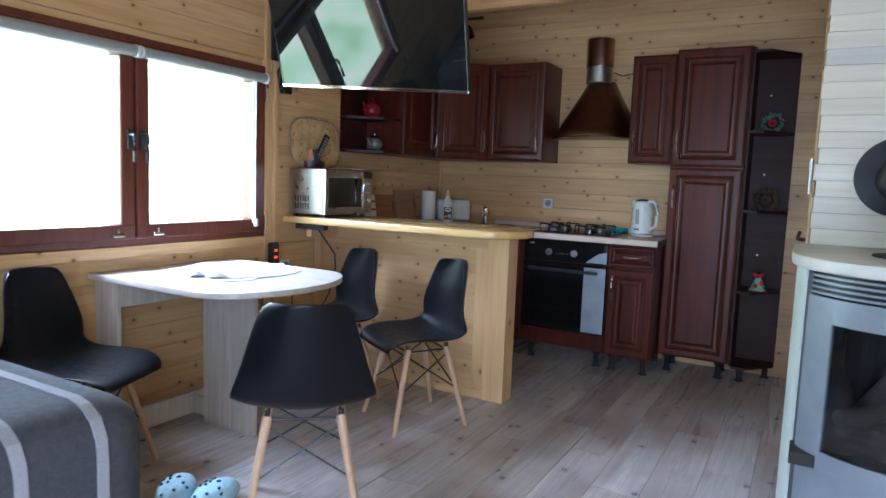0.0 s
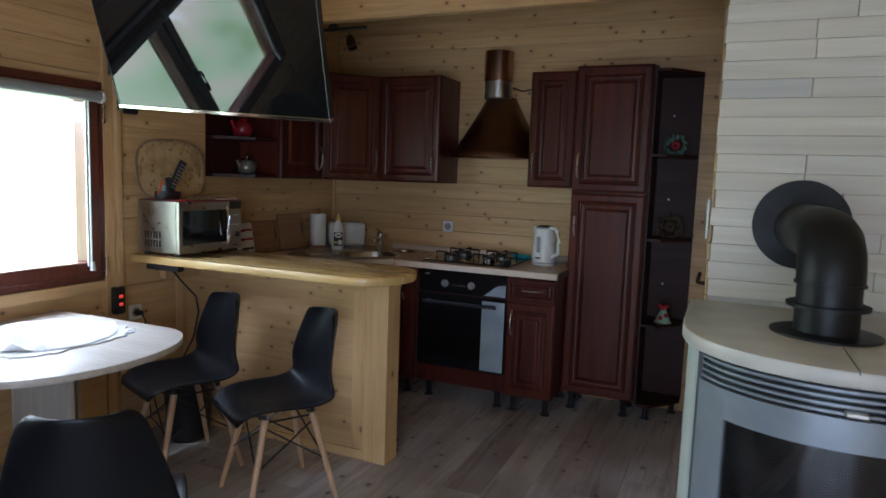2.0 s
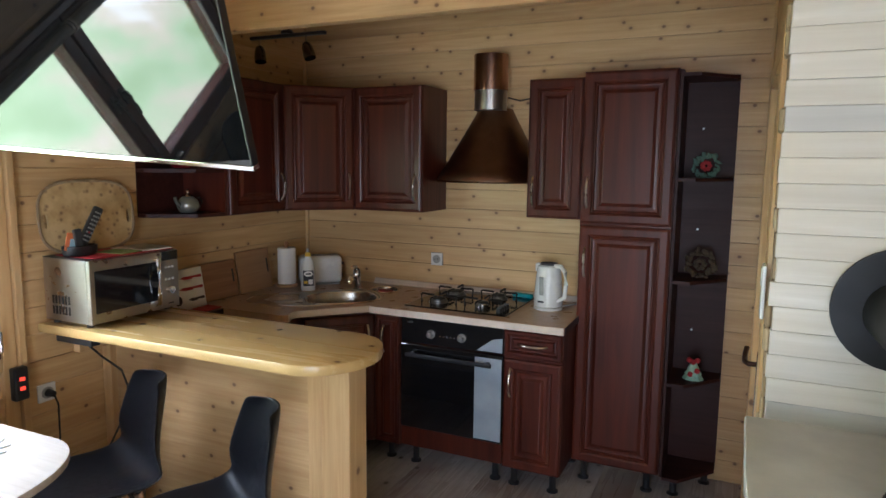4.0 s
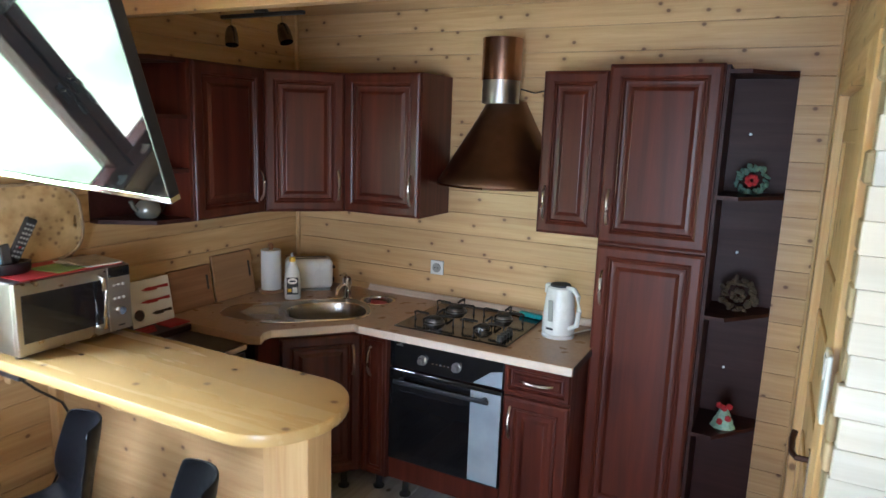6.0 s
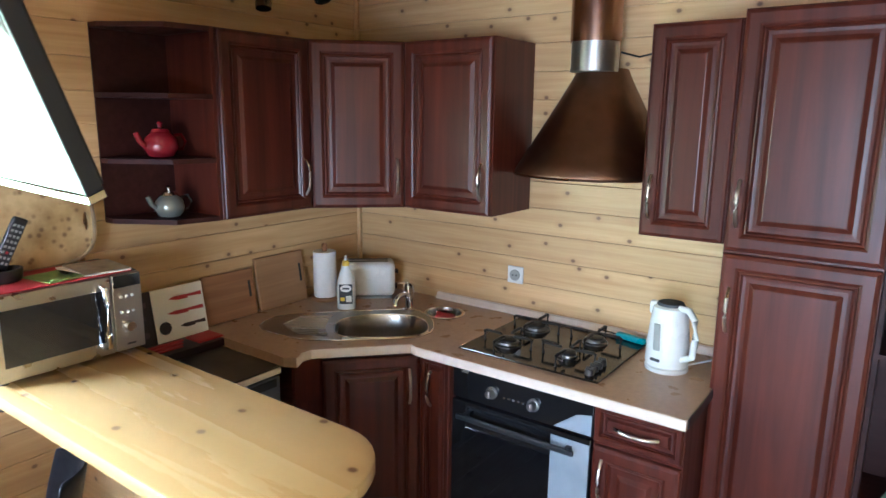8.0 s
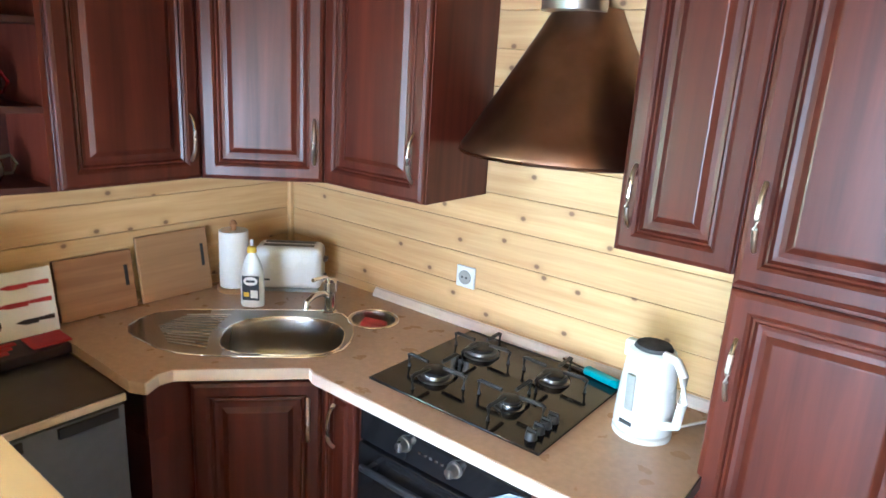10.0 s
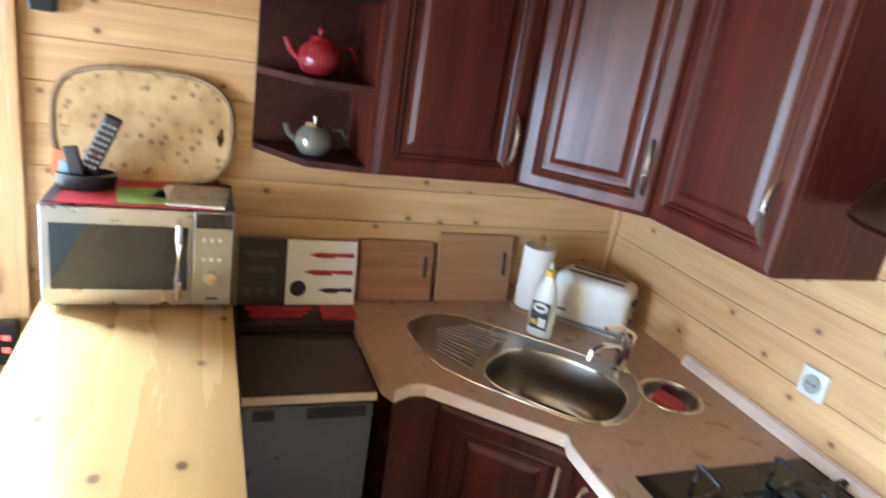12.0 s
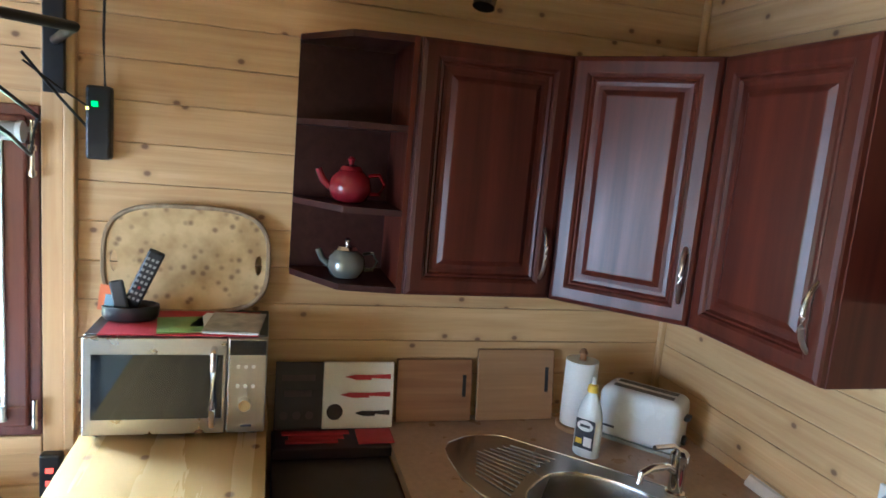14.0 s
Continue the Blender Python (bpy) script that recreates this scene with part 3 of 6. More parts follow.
# single wall unit
c4 = thing("wall_cabinet", (WX, 4.24, UB), "mahogany wall cabinet with one moulded door", "cabinet", "wall cabinets")
carcass(c4, WX + 0.002, UW, 4.24, 4.69, UB, UT)
panel_door(c4, (UW, 4.24), (UW, 4.69), UB, UT, ("v", 0.41, UB + 0.14))
# corner wall unit
cc = thing("corner_wall_cabinet", (WX, 4.7, UB), "mahogany diagonal corner wall cabinet", "cabinet", "wall cabinets")
part("body", slab([(WX + 0.002, 4.694), (UW + 0.004, 4.694), (-1.853, 4.981), (-1.853, NY - 0.002), (WX + 0.002, NY - 0.002)], UB, UT), maho, cc)
panel_door(cc, (UW + 0.006, 4.694), (-1.856, UF - 0.004), UB, UT, ("v", 0.375, UB + 0.14))
# north wall unit
c3 = thing("wall_cabinet", (-1.85, NY, UB), "mahogany wall cabinet beside the cooker hood", "cabinet", "wall cabinets")
carcass(c3, -1.85, -1.397, UF, NY - 0.002, UB, UT)
panel_door(c3, (-1.85, UF), (-1.397, UF), UB, UT, ("v", 0.41, UB + 0.14))
# narrow unit right of the hood
c1 = thing("narrow_wall_cabinet", (-0.777, NY, UB), "narrow mahogany wall cabinet beside the hood", "cabinet", "wall cabinets")
carcass(c1, -0.777, -0.491, UF, NY - 0.002, UB, UT)
panel_door(c1, (-0.777, UF), (-0.491, UF), UB, UT, ("v", 0.035, UB + 0.14))
# tall unit
ct = thing("tall_cabinet", (-0.489, NY, 0), "tall mahogany cupboard with two moulded doors", "cabinet")
carcass(ct, -0.489, -0.04, UF - 0.004, NY - 0.002, 0.115, 2.15)
panel_door(ct, (-0.489, UF - 0.004), (-0.04, UF - 0.004), 1.39, 2.15, ("v", 0.035, 1.39 + 0.16))
panel_door(ct, (-0.489, UF - 0.004), (-0.04, UF - 0.004), 0.115, 1.385, ("v", 0.035, 1.385 - 0.19))
LEG = [(0.030, 0), (0.030, 0.008), (0.018, 0.016), (0.018, 0.085), (0.028, 0.1), (0.028, 0.114)]
for lx, ly in ((-0.43, 5.03), (-0.10, 5.03), (-0.43, 5.25), (-0.10, 5.25)):
    part("leg", lathe(LEG, (lx, ly, 0), 14), black_pl, ct, "black plastic foot", True)
# open corner shelf at the end
os2 = thing("tall_open_shelf", (0.09, NY, 0), "tall dark mahogany open end shelf", "shelf")
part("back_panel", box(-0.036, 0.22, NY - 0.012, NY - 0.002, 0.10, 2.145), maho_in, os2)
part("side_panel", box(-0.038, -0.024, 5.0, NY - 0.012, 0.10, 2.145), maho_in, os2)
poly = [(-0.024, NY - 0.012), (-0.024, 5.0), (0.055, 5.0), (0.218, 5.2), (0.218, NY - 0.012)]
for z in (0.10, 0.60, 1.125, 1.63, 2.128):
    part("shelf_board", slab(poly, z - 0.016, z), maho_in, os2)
for lx, ly in ((0.03, 5.05), (0.17, 5.25)):
    part("leg", lathe([(r, z * 0.72) for r, z in LEG], (lx, ly, 0), 14), black_pl, os2, "black plastic foot", True)
for z in (0.82, 1.36, 1.88):
    part("screw_cap", rod((0.06, NY - 0.014, z), (0.06, NY - 0.0115, z), 0.006), white_pl, os2)

# base units
BF = 4.735
bz0, bz1 = 0.115, 0.868
cb = thing("drawer_base_cabinet", (-0.8, NY, 0), "mahogany base cabinet with drawer and door", "cabinet", "base cabinets")
carcass(cb, -0.797, -0.49, BF, NY - 0.002, bz0, bz1)
panel_door(cb, (-0.797, BF), (-0.49, BF), 0.715, bz1 - 0.012, ("h", 0.153, 0.785))
panel_door(cb, (-0.797, BF), (-0.49, BF), bz0, 0.705, ("v", 0.04, 0.58))
for lx, ly in ((-0.75, 4.80), (-0.54, 4.80), (-0.75, 5.2), (-0.54, 5.2)):
    part("leg", lathe(LEG, (lx, ly, 0), 14), black_pl, cb, "black plastic foot", True)
ov = thing("built_in_oven", (-1.1, NY, 0), "black glass built-in oven in a mahogany housing", "oven")
carcass(ov, -1.398, -0.80, BF + 0.02, NY - 0.002, bz0, bz1)
part("control_panel", box(-1.396, -0.802, BF - 0.004, BF + 0.018, 0.715, 0.858, 0.003), black_gloss, ov)
dr = part("oven_door", box(-1.396, -0.802, BF - 0.012, BF + 0.018, 0.235, 0.708, 0.004), black_gloss, ov)
part("window_glass", box(-1.33, -0.87, BF - 0.0145, BF - 0.0125, 0.28, 0.60, 0.0), tv_glass, dr)
bm = box(-1.35, -0.85, BF - 0.058, BF - 0.042, 0.648, 0.670, 0.006)
box(-1.33, -1.31, BF - 0.044, BF - 0.011, 0.650, 0.668, 0.002, bm)
box(-0.89, -0.87, BF - 0.044, BF - 0.011, 0.650, 0.668, 0.002, bm)
part("handle", bm, black_pl, dr, "black bar handle")
for kx in (-1.215, -1.035):
    bm = rod((kx, BF - 0.004, 0.775), (kx, BF - 0.012, 0.775), 0.024, seg=20)
    rod((kx, BF - 0.012, 0.775), (kx, BF - 0.034, 0.775), 0.018, 0.015, 20, bm)
    box(kx - 0.003, kx + 0.003, BF - 0.04, BF - 0.032, 0.762, 0.79, 0.001, bm)
    part("knob", bm, steel, ov, "dark steel oven knob", True)
for i in range(5):
    part("button", box(-1.165 + i * 0.02, -1.155 + i * 0.02, BF - 0.006, BF - 0.0045, 0.765, 0.772), handle_mat, ov)
part("label_bar", box(-1.36, -1.325, BF - 0.006, BF - 0.0045, 0.825, 0.835), handle_mat, ov)
foil = plain("pale_protective_film", (0.46, 0.53, 0.60), 0.22, 0.3, vary=0.25, scale=6)
part("protective_film", box(-0.955, -0.806, BF - 0.0165, BF - 0.0152, 0.245, 0.69, 0.0), foil, ov, "pale protective film left on the glass")
bm = bmesh.new()
f = bm.faces.new([bm.verts.new(p) for p in ((-0.95, BF - 0.0065, 0.722), (-0.806, BF - 0.0065, 0.722), (-0.806, BF - 0.0065, 0.80), (-0.86, BF - 0.009, 0.79))])
r = bmesh.ops.extrude_face_region(bm, geom=[f])
bmesh.ops.translate(bm, verts=[e for e in r["geom"] if isinstance(e, bmesh.types.BMVert)], vec=(0, -0.0015, 0))
part("protective_film", bm, foil, ov, "pale protective film left on the glass")
part("plinth_panel", box(-1.396, -0.802, BF, BF + 0.018, 0.12, 0.228, 0.002), maho, ov)
for lx, ly in ((-1.34, 4.81), (-0.86, 4.81)):
    part("leg", lathe(LEG, (lx, ly, 0), 14), black_pl, ov, "black plastic foot", True)
cn = thing("narrow_base_cabinet", (-1.48, NY, 0), "narrow mahogany base cabinet", "cabinet", "base cabinets")
carcass(cn, -1.56, -1.402, BF, NY - 0.002, bz0, bz1)
panel_door(cn, (-1.56, BF), (-1.402, BF), bz0, bz1 - 0.012, ("v", 0.06, 0.72))
part("leg", lathe(LEG, (-1.5, 4.81, 0), 14), black_pl, cn, "black plastic foot", True)
ck = thing("corner_base_cabinet", (-1.9, 4.9, 0), "mahogany diagonal sink base cabinet", "cabinet", "base cabinets")
part("body", slab([(WX + 0.002, 4.30), (-1.84, 4.30), (-1.84, 4.44), (-1.562, BF), (-1.562, NY - 0.002), (WX + 0.002, NY - 0.002)], bz0, 0.70), maho, ck)
part("front_rail", slab([(-1.84, 4.30), (-1.84, 4.44), (-1.562, BF), (-1.562, BF + 0.03), (-1.86, 4.46), (-1.86, 4.30)], 0.70, bz1), maho, ck)
panel_door(ck, (-1.838, 4.436), (-1.566, BF - 0.004), bz0, bz1 - 0.012, ("v", 0.355, 0.72))
for lx, ly in ((-1.80, 4.52), (-1.66, 4.72)):
    part("leg", lathe(LEG, (lx, ly, 0), 14), black_pl, ck, "black plastic foot", True)

# worktop with a cut-out for the bowls
wt = thing("worktop", (-1.5, 5.0, 0.87), "beige laminate worktop with cream rounded edge", "worktop")
W0, W1 = 0.870, 0.908
outline = [(-0.475, NY - 0.003), (-0.475, 4.665), (-1.535, 4.665), (-1.57, 4.68), (-1.84, 4.385), (-1.845, 4.34), (-1.815, 4.285), (-1.86, 4.262), (WX + 0.002, 4.262), (WX + 0.002, NY - 0.003)]
# the corner sink lies along a diagonal axis
SA = radians(42)
SC = Vector((-1.86, 4.78))
SU, SV = Vector((math.cos(SA), math.sin(SA))), Vector((-math.sin(SA), math.cos(SA)))


def sk(u, v):
    p = SC + SU * u + SV * v
    return (p.x, p.y)


def D_BOWL(ru, rv, n=40):
    """Plan of the large bowl: a rounded box, fuller to the front."""
    out = []
    for k in range(n):
        ca, sa = math.cos(k * math.tau / n), math.sin(k * math.tau / n)
        e = 0.62 if sa < 0 else 0.85
        out.append((0.03 + ru * math.copysign(abs(ca) ** e, ca), -0.035 + rv * math.copysign(abs(sa) ** e, sa)))
    return out


bowl = [sk(*p) for p in D_BOWL(0.205, 0.165)]
small = [sk(*p) for p in arc(0.325, 0.135, 0.085, 0.085, 0, 360, 24)[:-1]]


def plate_with_holes(outline, holes, z0, z1):
    bm = bmesh.new()
    edges = []
    for poly in [outline] + holes:
        vs = [bm.verts.new((x, y, z1)) for x, y in poly]
        edges += [bm.edges.new((vs[i], vs[(i + 1) % len(vs)])) for i in range(len(vs))]
    bmesh.ops.triangle_fill(bm, use_beauty=True, use_dissolve=False, edges=edges)
    r = bmesh.ops.extrude_face_region(bm, geom=bm.faces[:])
    bmesh.ops.translate(bm, verts=[e for e in r["geom"] if isinstance(e, bmesh.types.BMVert)], vec=(0, 0, z0 - z1))
    return bm


part("top", plate_with_holes(outline, [bowl, small], W0, W1), worktop_mat, wt)
edge_pts = [(-0.475, 4.665), (-1.535, 4.665), (-1.57, 4.68), (-1.84, 4.385), (-1.845, 4.34), (-1.815, 4.285)]
bm = bmesh.new()
for (xa, ya), (xb, yb) in zip(edge_pts, edge_pts[1:]):
    d = (Vector((xb, yb)) - Vector((xa, ya))).normalized()
    n = Vector((-d.y, d.x))
    slab([(xa, ya), (xb, yb), (xb + n.x * 0.005, yb + n.y * 0.005), (xa + n.x * 0.005, ya + n.y * 0.005)], W0 + 0.001, W1 - 0.002, bm=bm)
part("edge_strip", bm, wt_edge, wt)
part("end_strip", box(-0.4745, -0.471, 4.68, 4.97, W0 + 0.002, W1 - 0.002), black_pl, wt, "dark bare end of the worktop")
bm = bmesh.new()
sec = [(0, 0), (0.022, 0), (0.019, 0.010), (0.008, 0.028), (0.0, 0.032)]
for p0, p1, n in (((-0.49, NY - 0.002), (-1.9, NY - 0.002), (0, -1)),):
    A = [bm.verts.new((p0[0] + n[0] * s, p0[1] + n[1] * s, W1 + z)) for s, z in sec]
    B = [bm.verts.new((p1[0] + n[0] * s, p1[1] + n[1] * s, W1 + z)) for s, z in sec]
    for i in range(len(sec)):
        bm.faces.new((A[i], A[(i + 1) % 5], B[(i + 1) % 5], B[i]))
    bm.faces.new(A)
    bm.faces.new(B)
tagged(part("trim_worktop", bm, wt_edge), "cream worktop upstand strip", "trim", kind="structure")

# sink
sink = thing("corner_sink", (*SC, W1), "stainless steel corner sink with drainer and small bowl", "sink")
rim = [sk(*p) for p in [(-0.50, 0.0), (-0.485, 0.07), (-0.45, 0.125), (-0.39, 0.165), (-0.10, 0.19), (0.14, 0.205), (0.205, 0.18), (0.25, 0.10), (0.262, 0.0), (0.255, -0.08), (0.235, -0.14), (0.18, -0.195), (0.1, -0.208), (-0.14, -0.215), (-0.26, -0.205), (-0.34, -0.17), (-0.44, -0.09), (-0.48, -0.05)]]
part("rim_plate", plate_with_holes(rim, [[sk(*p) for p in D_BOWL(0.2, 0.16)]], W1 + 0.001, W1 + 0.004), sink_steel, sink)
part("small_bowl_rim", plate_with_holes([sk(*p) for p in arc(0.325, 0.135, 0.093, 0.093, 0, 360, 28)[:-1]], [[sk(*p) for p in arc(0.325, 0.135, 0.08, 0.08, 0, 360, 28)[:-1]]], W1 + 0.001, W1 + 0.004), sink_steel, sink)


def bowl_mesh(ring_at, depth):
    """A pressed bowl: rings of one plan, drawn in towards the bottom."""
    bm = bmesh.new()
    rings = []
    for s, z in ((1.0, 0.004), (0.985, -0.003), (0.96, -depth * 0.5), (0.9, -depth * 0.85), (0.78, -depth), (0.2, -depth - 0.004)):
        rings.append([bm.verts.new((*sk(*p), W1 + z)) for p in ring_at(s)])
    n = len(rings[0])
    for A, B in zip(rings, rings[1:]):
        for k in range(n):
            bm.faces.new((A[k], A[(k + 1) % n], B[(k + 1) % n], B[k]))
    bm.faces.new(rings[-1])
    return bm


part("bowl", bowl_mesh(lambda s: D_BOWL(0.2 * s, 0.16 * s), 0.15), sink_steel, sink, "", True)
part("small_bowl", bowl_mesh(lambda s: arc(0.325, 0.135, 0.08 * s, 0.08 * s, 0, 360, 24)[:-1], 0.045), sink_steel, sink, "", True)
bm = tube([(*sk(*p), W1 + 0.004) for p in D_BOWL(0.203, 0.163)], 0.003, 6, closed=True)
tube([(*sk(*p), W1 + 0.004) for p in arc(0.325, 0.135, 0.093, 0.093, 0, 360, 28)[:-1]], 0.003, 6, bm, closed=True)
tube([(*q, W1 + 0.003) for q in rim], 0.0028, 6, bm, closed=True)
part("rolled_rim", bm, chrome, sink, "", True)
for i in range(12):
    v0 = -0.155 + i * 0.026
    part("drainer_rib", tube([(*sk(-0.40 + 0.012 * abs(i - 6), v0 * 0.82 + 0.01), W1 + 0.0045), (*sk(-0.215 + 0.004 * abs(i - 5), v0), W1 + 0.0055)], 0.0025, 6), sink_steel, sink)
part("drain", lathe([(0.03, 0), (0.03, 0.004), (0.02, 0.006)], (*sk(0.03, -0.035), W1 - 0.152), 20), chrome, sink)
tp = thing("mixer_tap", (*sk(0.16, 0.175), W1), "chrome single-lever kitchen mixer tap", "tap")
tx, ty = sk(0.16, 0.175)
part("tap_body", lathe([(0.028, 0), (0.028, 0.01), (0.021, 0.014), (0.021, 0.085), (0.026, 0.09), (0.026, 0.125), (0.015, 0.135)], (tx, ty, W1 + 0.005), 24), chrome, tp, "", True)
sd = Vector((*(-SV * 0.9 - SU * 0.45), 0)).normalized()
o = Vector((tx, ty, W1 + 0.07))
part("spout", tube([o, o + sd * 0.05 + Vector((0, 0, 0.03)), o + sd * 0.11 + Vector((0, 0, 0.035)), o + sd * 0.15 + Vector((0, 0, 0.025)), o + sd * 0.155 + Vector((0, 0, 0.0))], 0.011, 10), chrome, tp, "", True)
o2 = Vector((tx, ty, W1 + 0.135))
part("lever", tube([o2, o2 + sd * 0.03 + Vector((0, 0, 0.022)), o2 + sd * 0.11 + Vector((0, 0, 0.03))], 0.007, 8), chrome, tp, "", True)
sp = thing("red_sponge", (*sk(0.325, 0.12), W1 - 0.07), "red dish sponge lying in the small bowl", "sponge")
part("sponge", turned(box(-0.045, 0.045, -0.032, 0.032, 0, 0.03, 0.008), Matrix.Translation((*sk(0.325, 0.12), W1 - 0.028)) @ pose(0, 0, 0, 0, 8, 30)), red_pl, sp)

# gas hob
hb = thing("gas_hob", (-1.1, 5.0, W1), "four-burner gas hob with black pan supports", "hob")
HX0, HX1, HY0, HY1 = -1.39, -0.803, 4.752, 5.275
part("glass_plate", box(HX0, HX1, HY0, HY1, W1 + 0.001, W1 + 0.009, 0.003), hob_glass, hb)
hz = W1 + 0.009
burner_metal = plain("burner_metal", (0.16, 0.155, 0.15), 0.3, 1.0)
BURN = [(-1.245, 4.89, 0.045), (-1.245, 5.13, 0.05), (-0.985, 4.90, 0.036), (-0.975, 5.13, 0.042)]
for bx, by, br in BURN:
    bn = part("burner", lathe([(br * 1.2, 0), (br * 1.2, 0.006), (br, 0.008), (br, 0.016), (br * 0.95, 0.02)], (bx, by, hz), 24), burner_metal, hb, "", True)
    part("burner_cap", lathe([(br * 0.82, 0.02), (br * 0.82, 0.026), (br * 0.7, 0.029)], (bx, by, hz), 24), cast, bn, "black burner cap", True)
    bm = bmesh.new()
    for k in range(4):
        a = k * math.pi / 2
        d = Vector((math.cos(a), math.sin(a), 0))
        c = Vector((bx, by, hz))
        tube([c + d * 0.105, c + d * 0.108 + Vector((0, 0, 0.04)), c + d * 0.10 + Vector((0, 0, 0.043)), c + d * 0.03 + Vector((0, 0, 0.040))], 0.006, 6, bm)
    part("pan_support", bm, cast, bn, "cast iron pan support")
for i in range(4):
    kx, ky = -0.855 + 0.0 * i, 4.80 + 0.038 * i
    bm = lathe([(0.017, 0), (0.015, 0.018), (0.012, 0.022)], (kx, ky, hz), 16)
    box(kx - 0.014, kx + 0.014, ky - 0.003, ky + 0.003, hz + 0.018, hz + 0.028, 0.001, bm)
    part("knob", bm, black_pl, hb, "", True)
lg = thing("gas_lighter", (-0.88, 5.25, W1), "teal plastic gas lighter lying behind the hob", "lighter")
bm = box(-0.93, -0.80, 5.222, 5.252, hz + 0.001, hz + 0.026, 0.008)
part("grip", turned(bm, Matrix.Translation((-0.86, 5.24, 0)) @ pose(0, 0, 0, 0, 0, -12) @ Matrix.Translation((0.86, -5.24, 0))), teal, lg)
part("nozzle", rod((-0.93, 5.258, hz + 0.012), (-1.02, 5.275, hz + 0.012), 0.004), chrome, lg)

# cooker hood
hd = thing("cooker_hood", (-1.09, NY, 1.6), "brown copper bell-shaped cooker hood", "cooker hood")
bm = bmesh.new()
rings = []
hc0 = (-1.075, 5.18)
for i in range(11):
    s = i / 10
    z = 1.604 + 0.40 * s
    e = (1 - s) ** 1.04
    hw, dp = 0.098 + 0.222 * e, 0.10 + 0.26 * e
    ring = []
    for k in range(28):
        a = math.pi * k / 27
        ring.append(bm.verts.new((hc0[0] + hw * math.cos(a), NY - 0.004 - (0.02 + dp) * math.sin(a) ** 0.8 if 0 < k < 27 else NY - 0.004, z)))
    rings.append(ring)
lip = [bm.verts.new((v2.co.x, v2.co.y, 1.588)) for v2 in rings[0]]
for A, B in zip([lip] + rings, rings):
    for k in range(27):
        bm.faces.new((A[k], A[k + 1], B[k + 1], B[k]))
bm.faces.new(lip)
part("canopy", bm, copper, hd, "", True)
bm = tube([v3 for v3 in [(hc0[0] + 0.321 * math.cos(math.pi * k / 27), NY - 0.004 - 0.381 * math.sin(math.pi * k / 27) ** 0.8, 1.589) for k in range(28)]], 0.005, 6)
part("rim", bm, duct_mat, hd, "bright copper rim", True)
part("duct", rod((hc0[0], 5.2, 2.10), (hc0[0], 5.2, 2.298), 0.098, seg=32), duct_mat, hd, "", True)
part("collar", rod((hc0[0], 5.2, 1.99), (hc0[0], 5.2, 2.10), 0.092, seg=32), steel, hd, "steel collar", True)
part("cable", tube([(-0.97, 5.2, 2.06), (-0.92, 5.26, 2.045), (-0.86, 5.28, 2.06), (-0.79, 5.28, 2.075)], 0.004, 6), black_pl, hd)

# socket on the north wall
def socket(name, c, n, label, size=0.08):
    s = thing(name, c, label, "socket")
    c, n = Vector(c), Vector(n)
    u = Vector((-n.y, n.x, 0))
    m = Matrix.Translation(c) @ Matrix(((u.x, n.x, 0, 0), (u.y, n.y, 0, 0), (0, 0, 1, 0), (0, 0, 0, 1)))
    part("plate", turned(box(-size / 2, size / 2, -0.002, 0.010, -size / 2, size / 2, 0.004), m), white_pl, s)
    bm = rod((0, 0.0105, 0), (0, 0.014, 0), 0.026, seg=24)
    part("insert", turned(bm, m), grey_pl, s)
    bm = rod((-0.009, 0.0145, 0), (-0.009, 0.016, 0), 0.004)
    rod((0.009, 0.0145, 0), (0.009, 0.016, 0), 0.004, bm=bm)
    part("pin_holes", turned(bm, m), black_pl, s)
    return s


socket("wall_socket", (-1.453, NY - 0.002, 1.095), (0, -1, 0), "white wall socket on pine boards")

# kettle
kt = thing("electric_kettle", (-0.665, 5.07, W1), "white plastic electric kettle", "kettle")
kx, ky = -0.665, 5.06
part("power_base", lathe([(0.078, 0), (0.078, 0.012), (0.07, 0.018)], (kx, ky, W1), 28), white_pl, kt, "", True)
part("body", lathe([(0.076, 0.02), (0.078, 0.03), (0.075, 0.10), (0.068, 0.18), (0.062, 0.225), (0.060, 0.235), (0.045, 0.245)], (kx, ky, W1), 32), white_pl, kt, "", True)
part("lid", lathe([(0.05, 0.243), (0.045, 0.252), (0.012, 0.256)], (kx, ky, W1), 24), dark_grey, kt, "dark grey lid", True)
part("spout", turned(box(-0.02, 0.02, -0.012, 0.02, 0.20, 0.248, 0.008), Matrix.Translation((kx - 0.055, ky, W1))), white_pl, kt)
hd_ = Vector((0.85, -0.5, 0)).normalized()
o = Vector((kx, ky, W1))
part("handle", tube([o + hd_ * 0.045 + Vector((0, 0, 0.24)), o + hd_ * 0.09 + Vector((0, 0, 0.243)), o + hd_ * 0.12 + Vector((0, 0, 0.215)), o + hd_ * 0.13 + Vector((0, 0, 0.15)), o + hd_ * 0.12 + Vector((0, 0, 0.08)), o + hd_ * 0.073 + Vector((0, 0, 0.055))], 0.012, 10), white_pl, kt, "", True)
g = Vector((-0.25, -0.97, 0)).normalized()
m = Matrix.Translation(o + g * 0.0705) @ pose(0, 0, 0, 3, 0, math.degrees(math.atan2(g.y, g.x)) + 90)
part("water_gauge", turned(slab(arc(0, 0, 0.013, 0.004, 0, 360, 20)[:-1], 0.085, 0.185), m), grey_pl, kt, "grey water gauge")
part("label_bar", turned(box(-0.018, 0.018, -0.009, -0.004, 0.045, 0.054), m), dark_grey, kt)
